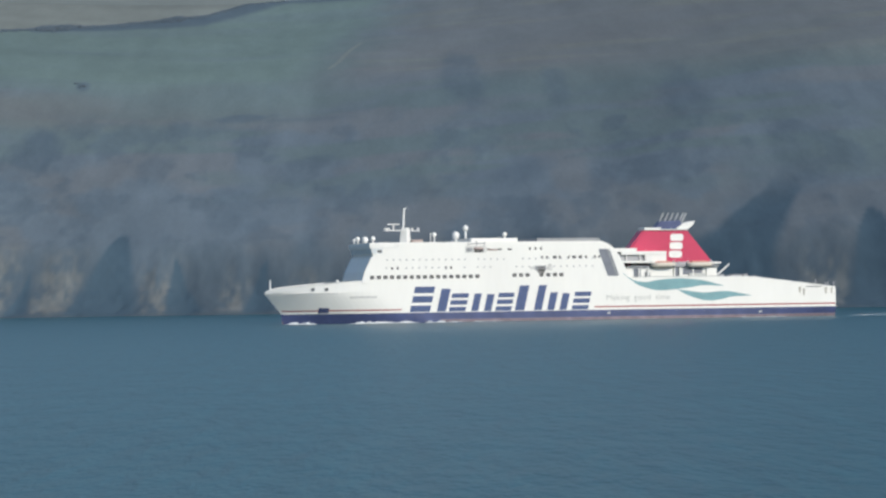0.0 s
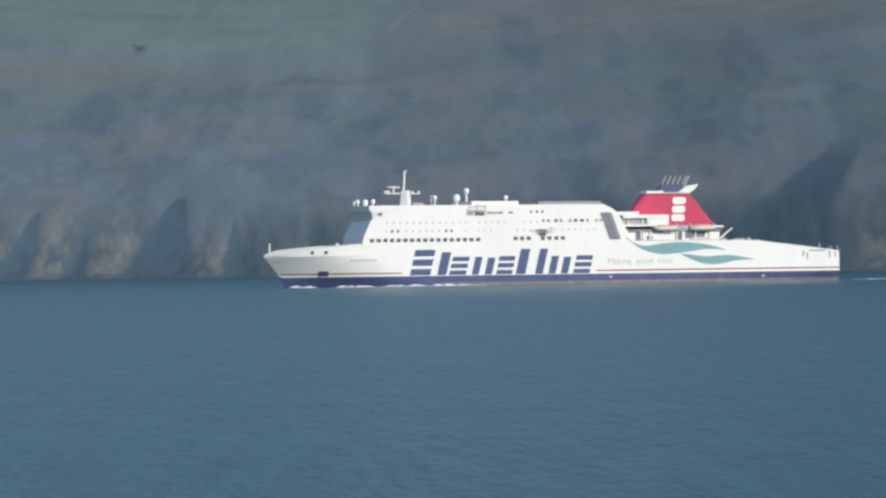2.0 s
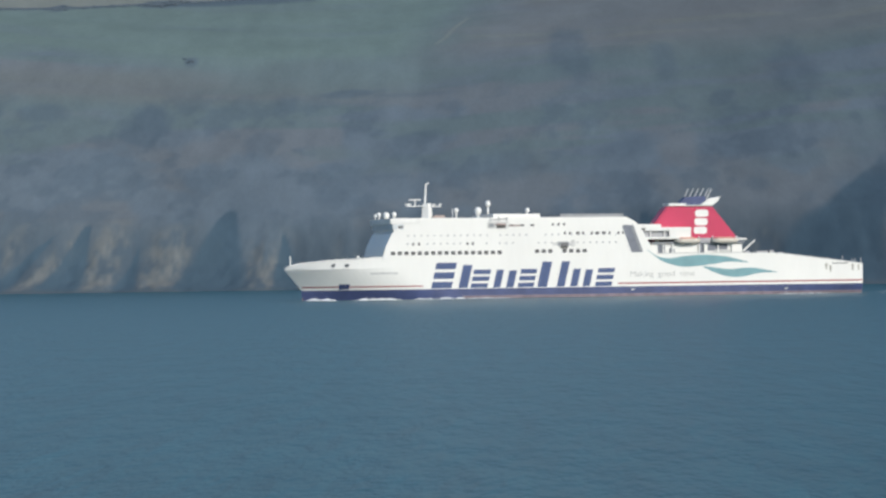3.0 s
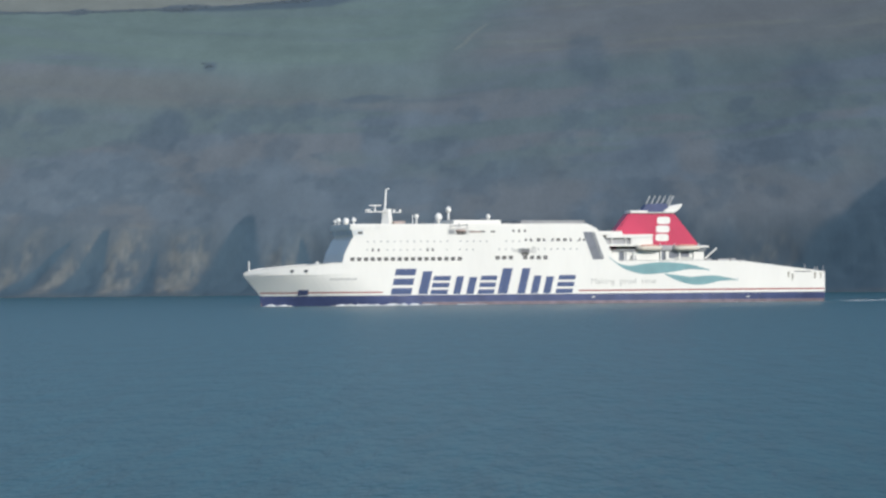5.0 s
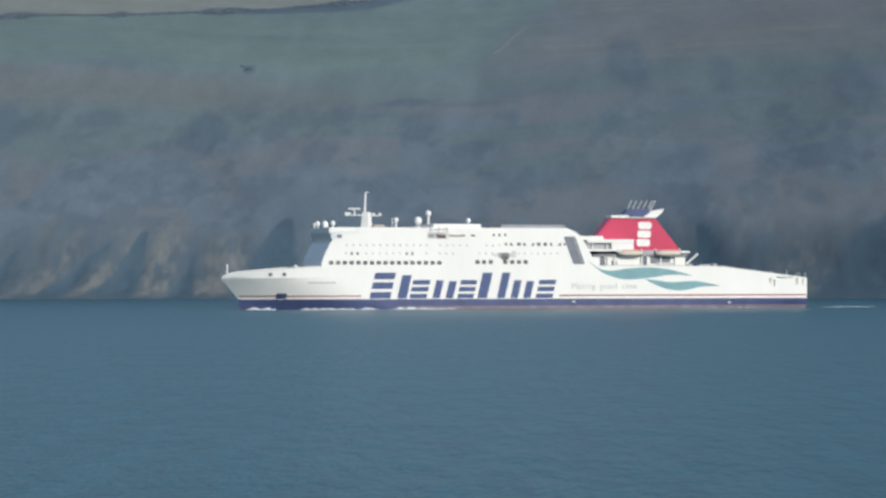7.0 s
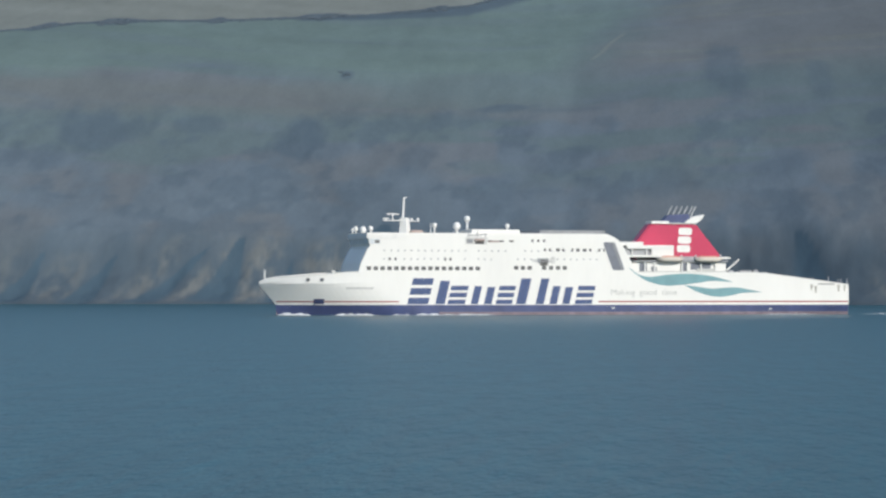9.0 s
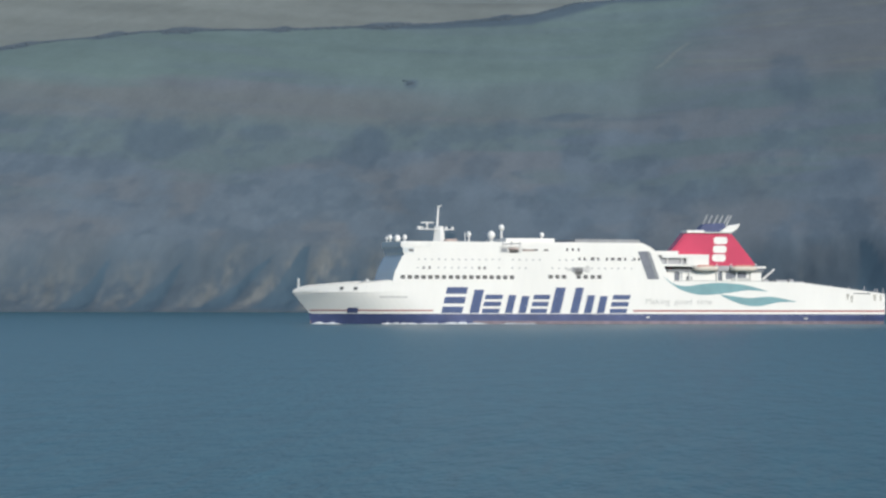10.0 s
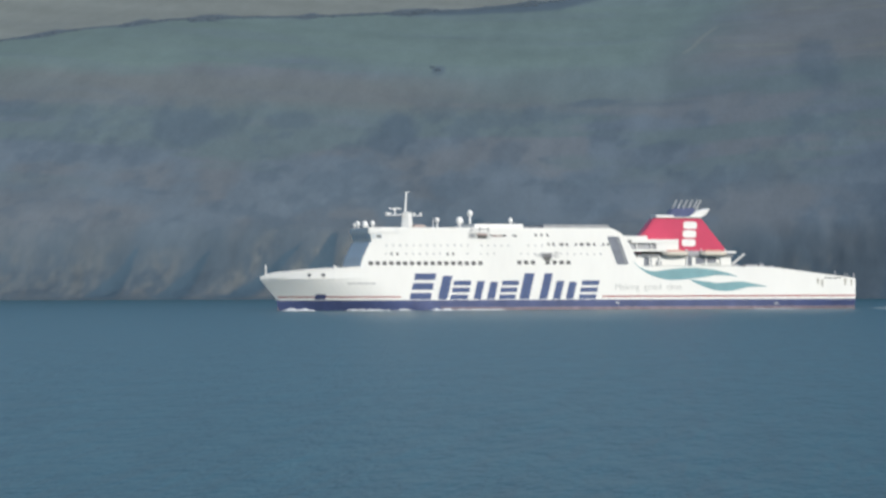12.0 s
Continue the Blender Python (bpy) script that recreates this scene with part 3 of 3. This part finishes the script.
    part("ribbon_mark", ribbon([(21.4, 16.0), (24.9, 13.7), (29.2, 13.0), (34.6, 13.7), (41.1, 14.1), (47.5, 13.7), (51.8, 13.0), (57.8, 11.4)],
                               [(21.4, 15.8), (26.0, 12.4), (30.3, 10.8), (34.6, 10.1), (40.0, 10.4), (45.4, 11.0), (50.8, 11.7), (57.8, 11.3)]), TEAL, hull, "teal wave ribbon painted on the side")
    part("ribbon_mark", ribbon([(41.0, 10.3), (46.4, 9.6), (50.8, 9.1), (55.1, 9.4), (59.4, 9.5), (63.2, 8.9), (68.0, 8.0)],
                               [(41.0, 10.2), (44.3, 8.5), (48.6, 7.0), (52.9, 6.4), (57.2, 6.8), (61.6, 7.7), (68.0, 7.9)]), TEAL, hull, "teal wave ribbon painted on the side")
    # openings and small marks in the hull
    bm = bmesh.new()
    prism(bm, rounded(1.5, 1.0, 0.4), -0.12, 0.3)
    me = mesh_of("mooring_port", bm, SHADE)
    repeat("mooring_port", me, hull, [(x, -half(x, 11.9), 11.9) for x in (-86.7, -82.5)], "oval mooring opening, its shade painted dark")
    part("anchor_pocket", hull_strip(-84.6, -81.4, 3.6, 5.7, 0.09), NAVY, hull, "navy anchor pocket cut into the bow")
    part("name_bar", hull_strip(-75.0, -66.0, 8.8, 9.5, 0.03), SMUDGE_SHADE, hull, "faint painted bar on the bow")
    part("shell_seam", hull_strip(-79.3, -79.05, 5.2, 12.6, 0.03), SMUDGE_SHADE, hull, "upright seam of the bow plating")
    part("shell_seam", hull_strip(-98.5, -79.0, 10.45, 10.65, 0.04), SMUDGE_SHADE, hull, "knuckle line of the bow plating")
    bm = bmesh.new()
    prism(bm, rounded(1.2, 0.55, 0.25), -0.05, 0.1)
    repeat("draught_mark", mesh_of("draught_mark", bm, FAINT), hull, [(15.8, -SIDE, 2.7), (71.5, -SIDE, 2.3)], "small pale mark on the navy band")
    bm = bmesh.new()
    box(bm, 88.6, 94.6, -SIDE - 0.05, -SIDE + 0.2, 10.55, 10.85)
    part("mooring_slot", bm, SHADE, hull, "long mooring slot near the stern, its shade painted dark")
    for x, z0, z1, w in ((86.4, 8.6, 10.6, 0.5), (87.9, 7.6, 10.0, 0.45), (96.2, 8.2, 10.4, 0.5), (98.4, 8.2, 10.2, 0.4)):
        bm = bmesh.new()
        prism(bm, [(x - w, z1), (x + w, z1), (x + w * 0.4, z0), (x - w * 0.5, z0)], -SIDE - 0.03, -SIDE + 0.1)
        part("rust_streak", bm, DIRT, hull, "brownish streak of dirt on the hull")
    # superstructure
    house = part("superstructure", prism(bmesh.new(), [(-71.0, 13.6), (-71.0, 14.8), (-70.2, 17.5), (-67.9, 22.2), (-66.6, 23.2), (-65.6, 27.2), (13.6, 27.2), (16.6, 25.9), (18.7, 24.2), (24.6, 13.6)], -12.66, 12.66, 0.12), WHITE, ship, "white passenger decks with a raked front")
    bm = box(bmesh.new(), -32.6, -16.1, -11.4, 11.4, 27.1, 28.45, 0.15)
    part("roof_house", bm, WHITE, house, "low white house on the top deck")
    bm = box(bmesh.new(), -9.2, 13.4, -11.4, 11.4, 27.1, 28.3, 0.15)
    part("roof_house", bm, GREY, house, "low grey-edged house on the top deck")
    bm = prism(bmesh.new(), [(12.6, 24.4), (16.1, 24.4), (16.5, 24.0), (19.6, 15.6), (19.3, 15.2), (15.9, 15.2), (15.5, 15.6), (12.4, 23.9)], -12.72, -12.3)
    part("slanted_opening", bm, OPENING, house, "tall slab painted as a shaded slanted opening")
    bm = prism(bmesh.new(), [(15.4, 24.3), (16.1, 24.3), (19.4, 15.3), (18.7, 15.3)], -12.76, -12.3)
    part("opening_frame", bm, GREY, house, "grey inner edge of the opening")
    # bridge
    bm = box(bmesh.new(), -68.4, -58.0, -12.85, 12.85, 25.2, 27.15, 0.2)
    bridge = part("bridge", bm, TRIM, ship, "white bridge roof with wings")
    bm = box(bmesh.new(), -67.7, -63.9, -12.78, 12.78, 23.6, 25.2, 0.08)
    part("bridge_window", bm, BRIDGE_GLASS, bridge, "band of bridge windows, paled for reflected sky")
    bm = box(bmesh.new(), -67.3, -62.0, -12.7, 12.7, 22.8, 23.6, 0.08)
    part("wing_floor", bm, TRIM, bridge)
    part("bridge_window", box(bmesh.new(), -65.7, -64.1, -12.84, -12.7, 23.9, 24.7, 0.04), GEAR, bridge, "dark side window of the bridge wing")
    for x in (-67.2, -65.9, -63.8):
        part("window_post", box(bmesh.new(), x - 0.12, x + 0.12, -12.86, -12.7, 23.6, 25.2), TRIM, bridge)
    # windows
    def window_mesh(name, w, h, r, mat=GLASS):
        b = bmesh.new()
        prism(b, rounded(w, h, r), -0.06, 0.2)
        return mesh_of(name, b, mat)

    square = window_mesh("window", 1.5, 1.25, 0.3)
    wide = window_mesh("window", 1.35, 1.0, 0.3)
    small = window_mesh("window", 0.55, 0.55, 0.25, STEELWORK)
    narrow = window_mesh("window", 0.7, 1.0, 0.28)
    flat = window_mesh("window", 1.5, 0.6, 0.2)
    y = -12.66
    repeat("window", square, house, [(-67.6 + 2.29 * k, y, 15.65) for k in range(17)], "dark square window")
    repeat("window", square, house, [(x, y, 15.9) for x in (-17.8, -15.5, -13.2, -8.2, -5.8, -3.4, -1.1)], "dark square window")
    repeat("window", small, house, [(-62.4 + 2.27 * k, y, 21.4) for k in range(33) if k not in (13, 19, 20, 24)])
    repeat("window", small, house, [(-62.6 + 2.27 * k, y, 18.7) for k in range(33) if k not in (1, 2, 10, 11, 13, 17, 18, 19, 24, 25)])
    repeat("window", narrow, house, [(x, y, 18.65) for x in (-60.7, -58.7, -42.0, -40.2)], "dark upright window")
    repeat("window", narrow, house, [(x, y, 21.8) for x in (-7.9, -6.2, -1.6, 1.6, 7.8, 11.0, 12.6)])
    repeat("window", wide, house, [(x, y, 21.8) for x in (-3.4, 3.5, 5.8)])
    repeat("window", narrow, house, [(x, y, 24.8) for x in (-12.2, -10.2, -8.2)])
    repeat("window", flat, house, [(x, y, 24.6) for x in (-26.8, -22.9, -19.4)])
    hatch = part("side_hatch", box(bmesh.new(), -10.6, -6.4, -12.75, -12.2, 17.2, 19.2, 0.2), GREY, house, "grey weathered side hatch")
    part("hatch_door", box(bmesh.new(), -9.6, -7.0, -12.82, -12.6, 16.6, 18.5, 0.15), GEAR, hatch, "dark grimy hatch door")
    part("hatch_rail", tube(bmesh.new(), (-11.0, -12.9, 18.0), (-5.8, -12.9, 18.0), 0.12), STEELWORK, hatch)
    for x0, x1, z0, z1 in ((-6.2, -4.2, 17.3, 19.6), (-12.4, -10.4, 17.8, 18.7)):
        part("soot_patch", prism(bmesh.new(), [((x0 + x1) / 2 + a, (z0 + z1) / 2 + b) for a, b in rounded(x1 - x0, z1 - z0, 0.4 * (z1 - z0), 5)], -12.69, -12.4), SMUDGE_SHADE, house, "thin grey soot on the white side")
    # mast with radars
    bm = bmesh.new()
    tube(bm, (-52.2, 0, 27.1), (-52.2, 0, 32.4), 2.0, 1.5, 4)
    mast = part("mast", bm, TRIM, ship, "white radar mast")
    part("pole", tube(bmesh.new(), (-52.9, 0, 32.0), (-52.5, 0, 39.0), 0.42, 0.28), TRIM, mast)
    part("platform", box(bmesh.new(), -59.6, -51.0, -1.2, 1.2, 31.3, 31.6, 0.08), TRIM, mast)
    part("yard", tube(bmesh.new(), (-52.0, -0.8, 31.3), (-47.4, -0.8, 31.3), 0.16), TRIM, mast)
    for x, y0, z, w in ((-58.9, -0.8, 31.9, 1.1), (-56.2, 0.4, 33.4, 2.1)):
        bm = bmesh.new()
        tube(bm, (x, y0, 31.6), (x, y0, z), 0.22)
        box(bm, x - w, x + w, y0 - 0.25, y0 + 0.25, z, z + 0.36, 0.08)
        part("radar_scanner", bm, TRIM, mast)
    part("gaff", tube(bmesh.new(), (-52.6, 0, 38.6), (-51.4, 0, 39.2), 0.14), TRIM, mast)
    for x, z in ((-50.0, 31.9), (-47.9, 31.9)):
        bm = ball(bmesh.new(), (x, -0.8, z), 0.42)
        tube(bm, (x, -0.8, 31.3), (x, -0.8, z), 0.12)
        part("aerial", bm, TRIM, mast)
    part("locker", box(bmesh.new(), -50.6, -46.8, -3, 0, 27.1, 28.3, 0.2), ORANGE, ship, "small faded orange locker")
    # domes
    for x, yy, z, r, foot in ((-31.2, -1, 32.1, 0.95, 27.2), (-35.0, -2, 29.6, 1.25, 27.2), (-42.6, -2, 29.9, 0.75, 27.2), (-17.6, -2, 29.8, 0.75, 28.3), (-69.0 + 1.2, 4, 28.7, 0.75, 27.1), (-66.6, -1, 28.3, 1.05, 27.1), (-65.8, -8, 28.6, 0.75, 27.1), (-67.4, 10, 28.5, 0.5, 27.1)):
        bm = ball(bmesh.new(), (x, yy, z), r, r * 1.15)
        tube(bm, (x, yy, foot), (x, yy, z), r * 0.42, r * 0.3)
        part("antenna_dome", bm, TRIM, ship, "white antenna dome on a post", True)
    bm = bmesh.new()
    tube(bm, (-43.9, -2, 27.2), (-43.9, -2, 30.6), 0.12)
    part("whip_aerial", bm, TRIM, ship)
    # boat and its davit on the top deck
    bm = ball(bmesh.new(), (0, 0, 0), 1.0)
    for v in bm.verts:
        v.co = Vector((v.co.x * 2.1, v.co.y * 0.8, max(v.co.z, -0.7) * 0.55))
    boat = part("rescue_boat", bm, ORANGE, ship, "faded orange rescue boat", True)
    boat.location = (-30.4, -12.5, 24.9)
    for a, b in (((-34.2, -12.5, 23.6), (-34.0, -12.5, 27.6)), ((-31.4, -12.4, 24.0), (-31.0, -12.6, 27.6)), ((-28.6, -12.4, 24.0), (-28.2, -12.6, 27.2)), ((-34.4, -12.6, 26.4), (-28.0, -12.6, 26.8))):
        part("davit", tube(bmesh.new(), a, b, 0.2), STEELWORK, ship, "grey boat davit")
    part("davit_winch", box(bmesh.new(), -34.8, -32.4, -12.95, -12.3, 23.7, 25.5, 0.3), GREY, ship, "grey davit winch and gear")
    part("davit_winch", box(bmesh.new(), -32.0, -28.6, -12.9, -12.3, 23.6, 24.5, 0.2), GEAR, ship, "grimy davit winch and gear")
    part("boat_recess", box(bmesh.new(), -35.2, -27.6, -12.7, -12.2, 23.5, 26.0, 0.1), SMUDGE_SHADE, house, "thin panel greyed as the boat recess's shade")
    part("rescue_gear", box(bmesh.new(), -27.4, -23.6, -12.8, -12.3, 24.2, 24.8, 0.1), ORANGE, ship, "faded red rescue gear box")
    # terraces behind the passenger decks
    after = part("after_house", prism(bmesh.new(), [(20.0, 19.6), (36.6, 19.6), (36.6, 23.4), (20.0, 23.4)], -11.6, 11.6), STEELWORK, ship, "pale grey glazed terrace behind the passenger decks")
    part("terrace_roof", box(bmesh.new(), 17.6, 26.4, -12.5, 12.5, 23.3, 24.6, 0.1), WHITE, after, "white terrace roof")
    part("terrace_roof", box(bmesh.new(), 20.6, 37.2, -12.55, 12.55, 22.3, 23.5, 0.1), WHITE, after, "white terrace roof")
    part("terrace_floor", box(bmesh.new(), 20.6, 37.2, -12.5, 12.5, 19.5, 20.2, 0.08), WHITE, after, "white terrace floor edge")
    part("terrace_panel", box(bmesh.new(), 29.6, 37.15, -12.45, -12.1, 20.2, 22.4), WHITE, after, "plain white side panel")
    for x in (22.6, 27.6, 29.4):
        part("terrace_post", box(bmesh.new(), x - 0.14, x + 0.14, -12.4, -12.1, 20.2, 23.4), WHITE, after)
    # boat deck under the funnel
    under = part("boat_deck_house", box(bmesh.new(), 23.0, 56.0, -11.5, 11.5, 13.6, 18.4), WHITE, ship, "white deckhouse in shade below the funnel")
    part("boat_deck", box(bmesh.new(), 23.0, 56.6, -12.2, 12.2, 17.9, 18.5, 0.08), GREY, under, "grey boat deck edge")
    for k, x in enumerate((27.2, 30.6, 40.2, 42.2, 47.0, 52.2)):
        part("pillar", box(bmesh.new(), x - 0.22, x + 0.22, -12.1, -11.7, 13.6, 18.0), TRIM, under)
    for x0, x1, z0, z1 in ((25.4, 28.0, 14.6, 17.6), (40.4, 42.3, 14.0, 17.8), (43.4, 50.6, 15.4, 17.7)):
        part("deck_opening", box(bmesh.new(), x0, x1, -11.6, -11.3, z0, z1, 0.05), OPENING, under, "slab painted as a shaded opening through the deckhouse")
    part("side_box", box(bmesh.new(), 29.6, 31.4, -12.0, -10.0, 13.6, 16.4, 0.1), GREY, under, "grey locker in shade")
    part("side_box", box(bmesh.new(), 45.5, 51.8, -12.0, -10.2, 13.6, 15.8, 0.1), FAINT, under, "pale grey locker")
    part("bulwark", box(bmesh.new(), 24.8, 56.4, -12.3, -12.1, 13.9, 14.9, 0.05), FAINT, under, "pale bulwark at the boat deck's foot")

    def lifeboat(x, length):
        bm = bmesh.new()
        bow, ends = length / 2, length / 2 - 1.3
        rings = []
        for k in range(13):
            t = -1 + k / 6
            full = max(0.06, 1 - abs(t) ** 4)
            keel = -1.05 + 0.75 * abs(t) ** 5
            rings.append([bm.verts.new((t * bow, a * full, z)) for a, z in ((-1.42, 0.5), (-1.5, -0.5), (-0.95, keel * 0.9), (0, keel), (0.95, keel * 0.9), (1.5, -0.5), (1.42, 0.5))])
        for a, b in zip(rings, rings[1:]):
            for i in range(6):
                bm.faces.new((a[i], b[i], b[i + 1], a[i + 1]))
        bm.faces.new(rings[0])
        bm.faces.new(rings[-1])
        me = mesh_of("lifeboat", bm, CREAM, True)
        ob = new("lifeboat", me)
        ob.parent = ship
        tagged(ob, "cream enclosed lifeboat hung above the deck")
        ob.location = (x, -12.6, 19.0)
        part("canopy", prism(bmesh.new(), [(-ends, 0.5), (-ends + 0.8, 1.05), (ends - 1.2, 1.05), (ends, 0.5)], -1.3, 1.3, 0.2), CANOPY, ob, "sun-bleached orange canopy")
        for k in (-0.44, 0.44):
            arm = tube(bmesh.new(), (k * length, 1.6, -5.0), (k * length, 1.2, 0.4), 0.26)
            tube(arm, (k * length, 1.2, 0.4), (k * length, -0.2, 1.2), 0.22)
            part("davit_arm", arm, TRIM, ob)
    lifeboat(35.8, 9.2)
    lifeboat(49.2, 9.8)
    # funnel
    funnel = part("funnel", prism(bmesh.new(), [(25.8, 18.5), (25.8, 24.0), (31.3, 30.9), (47.4, 30.9), (56.8, 19.6), (56.8, 18.5)], -6.0, -0.6, 0.5), RED, ship, "red raked funnel casing")
    part("funnel_rim", box(bmesh.new(), 31.6, 37.9, -6.1, -0.5, 30.8, 31.7, 0.1), TRIM, funnel, "white funnel rim")
    part("funnel_rim", box(bmesh.new(), 37.9, 47.6, -6.1, -0.5, 30.7, 31.2, 0.1), FAINT, funnel, "pale funnel rim")
    part("funnel_cap", prism(bmesh.new(), [(35.6, 31.1), (38.2, 33.9), (45.4, 34.2), (46.4, 31.1)], -4.8, -1.4, 0.15), NAVY, funnel, "navy blue funnel cap")
    part("funnel_fin", prism(bmesh.new(), [(43.6, 31.3), (46.4, 33.2), (50.8, 34.0), (49.6, 32.2), (47.4, 30.8)], -5.6, -0.8, 0.1), TRIM, funnel, "white swept fin on the funnel")
    for k in range(6):
        x = 38.4 + 1.85 * min(k, 4) + 1.1 * max(0, k - 4)
        part("exhaust_pipe", tube(bmesh.new(), (x - 0.4, -2.8, 33.0), (x + 1.6, -2.8, 36.8), 0.3, 0.28, 12), STEEL, funnel, "grey slanted exhaust pipe")
    bm = bmesh.new()
    for cx, cz in ((43.6, 28.3), (43.3, 25.4), (43.0, 22.5)):
        prism(bm, [(cx + a, cz + b) for a, b in rounded(4.8, 2.45, 0.9)], -6.06, -5.9)
    part("painted_mark", bm, TRIM, funnel, "white painted company mark")
    part("funnel_foot", box(bmesh.new(), 52.6, 58.8, -9.0, 9.0, 19.0, 19.7, 0.15), TRIM, funnel, "white platform at the funnel's foot")
    part("cross_brace", box(bmesh.new(), 26.4, 56.6, -6.6, -6.0, 18.5, 19.9, 0.05), STEELWORK, funnel)
    # after deck
    part("deck_crane", tube(bmesh.new(), (57.6, -8, 15.2), (62.0, -8, 18.8), 0.35, 0.28), TRIM, ship, "white deck crane jib")
    for x0, x1, h in ((57.2, 59.0, 15.3), (61.4, 65.6, 15.2), (66.2, 67.8, 15.4), (69.6, 71.4, 14.7)):
        part("deck_locker", box(bmesh.new(), x0, x1, -11.0, -8.0, 13.0, h, 0.12), STEELWORK, ship, "low pale grey deck locker")
    for x, h in ((80.5, 0.8), (87.0, 1.0), (92.6, 2.4), (96.2, 1.9), (97.2, 2.1), (99.4, 2.6)):
        part("deck_post", tube(bmesh.new(), (x, -12.3, deck_z(x) - 0.9), (x, -12.3, deck_z(x) + h * 0.7), 0.22, 0.18), STEELWORK, ship)
    bm = tube(bmesh.new(), (-99.3, 0, 12.0), (-99.3, 0, 15.2), 0.3, 0.22)
    part("jackstaff", bm, TRIM, ship, "short white post at the bow")
    part("bow_fitting", box(bmesh.new(), -78.9, -78.0, -9, -8, 13.2, 15.0, 0.12), TRIM, ship, "small white winch post on the foredeck")
    return ship


def foam_ridge(bm, x0, x1, y0, y1, width, height, seed):
    """A low broken ridge of foam on the water."""
    rng = np.random.default_rng(seed)
    n = max(6, int(abs(x1 - x0) / 0.9))
    rows = []
    for k in range(n + 1):
        t = k / n
        taper = min(1, 5 * t, 5 * (1 - t))
        w, h = width * taper * rng.uniform(0.5, 1.2), height * taper * rng.uniform(0.25, 1.2)
        x, y = x0 + (x1 - x0) * t, y0 + (y1 - y0) * t + rng.normal(0, 0.2)
        rows.append([bm.verts.new((x, y + a * w, SEA - 0.3 + b * (h + 0.3))) for a, b in ((-1, 0), (-0.5, 0.6), (0, 1), (0.6, 0.5), (1, 0))])
    for a, b in zip(rows, rows[1:]):
        for i in range(4):
            bm.faces.new((a[i], b[i], b[i + 1], a[i + 1]))


def make_foam():
    bow = new("bow_wave")
    tagged(bow, "white foam breaking along the ferry's side", "foam")
    crests = []
    for x0, x1, y0, y1, w, h, seed in ((-96.0, -86.0, -5.4, -11.0, 1.3, 0.85, 1), (-79.0, -62.0, -13.2, -14.0, 0.9, 0.58, 2), (-66.0, -49.0, -13.8, -14.2, 0.9, 0.62, 3), (-52.0, -36.0, -14.0, -14.6, 0.9, 0.6, 5),
                                       (-38.0, -24.0, -14.4, -14.8, 0.8, 0.34, 4), (64.0, 84.0, -14.2, -14.6, 0.7, 0.2, 6)):
        bm = bmesh.new()
        foam_ridge(bm, x0, x1, y0, y1, w, h, seed)
        crests.append(part("foam_crest", bm, FOAM, bow, smooth=True))
    wake = new("stern_wake")
    tagged(wake, "thin pale foam trail behind the ferry's stern", "foam")
    for x0, x1, y0, w, h, seed in ((107, 118, -6, 0.7, 0.10, 11), (112, 134, 2, 0.8, 0.15, 12), (132, 158, -5, 0.9, 0.14, 13), (162, 200, 3, 1.0, 0.14, 14), (206, 250, -2, 1.0, 0.12, 15)):
        bm = bmesh.new()
        foam_ridge(bm, x0, x1, y0, y0 + 2, w, h, seed)
        part("foam_crest", bm, FOAM, wake, smooth=True)
    # a wave that breaks once on the far shore's foot
    surf = new("surf_splash")
    tagged(surf, "small white splash of surf at the cliff's foot", "foam")
    bm = bmesh.new()
    for a, b, r in ((0, 0.6, 0.6), (-0.6, 0.2, 0.5), (0.7, 0.3, 0.6), (0.1, 1.2, 0.35), (1.4, 0.1, 0.35)):
        ball(bm, (a, 0.2 * a, b), r)
    for v in bm.verts:
        v.co += Vector((random.uniform(-0.15, 0.15), 0, random.uniform(-0.15, 0.15)))
    part("splash", bm, FOAM, surf)
    return bow, crests, wake, surf


make_sea()
make_ground()
make_hedges()
ferry = make_ferry()
bow_wave, foam_crests, stern_wake, surf_splash = make_foam()


def motions():
    rows = []
    for k in range(13):
        t = float(k)
        d = t - 6.5
        rows.append((t, pose(5.331 - 9.680 * d, 1007.675 - 2.716 * d, 0, 0, 0, 18.003 + 0.3958 * d)))
    walk(ferry, rows)
    walk(bow_wave, rows)
    walk(stern_wake, rows)
    # the foam along the side swells and slides a little as the waves pass
    for k, crest in enumerate(foam_crests):
        reach = 1.0 if k == 0 else 3.5
        walk(crest, [(0.5 * n, pose(reach * math.sin(1.1 * n * 0.5 + 2.1 * k), 0, 0.10 * math.sin(2.3 * n * 0.5 + 1.3 * k) - 0.04)) for n in range(25)])
    walk(surf_splash, [(t, pose(-337, 1800, SEA + z)) for t, z in ((0, -4.0), (10.5, -4.0), (10.8, 0.0), (11.2, 0.1), (11.6, -1.6), (12.0, -4.0))])


motions()
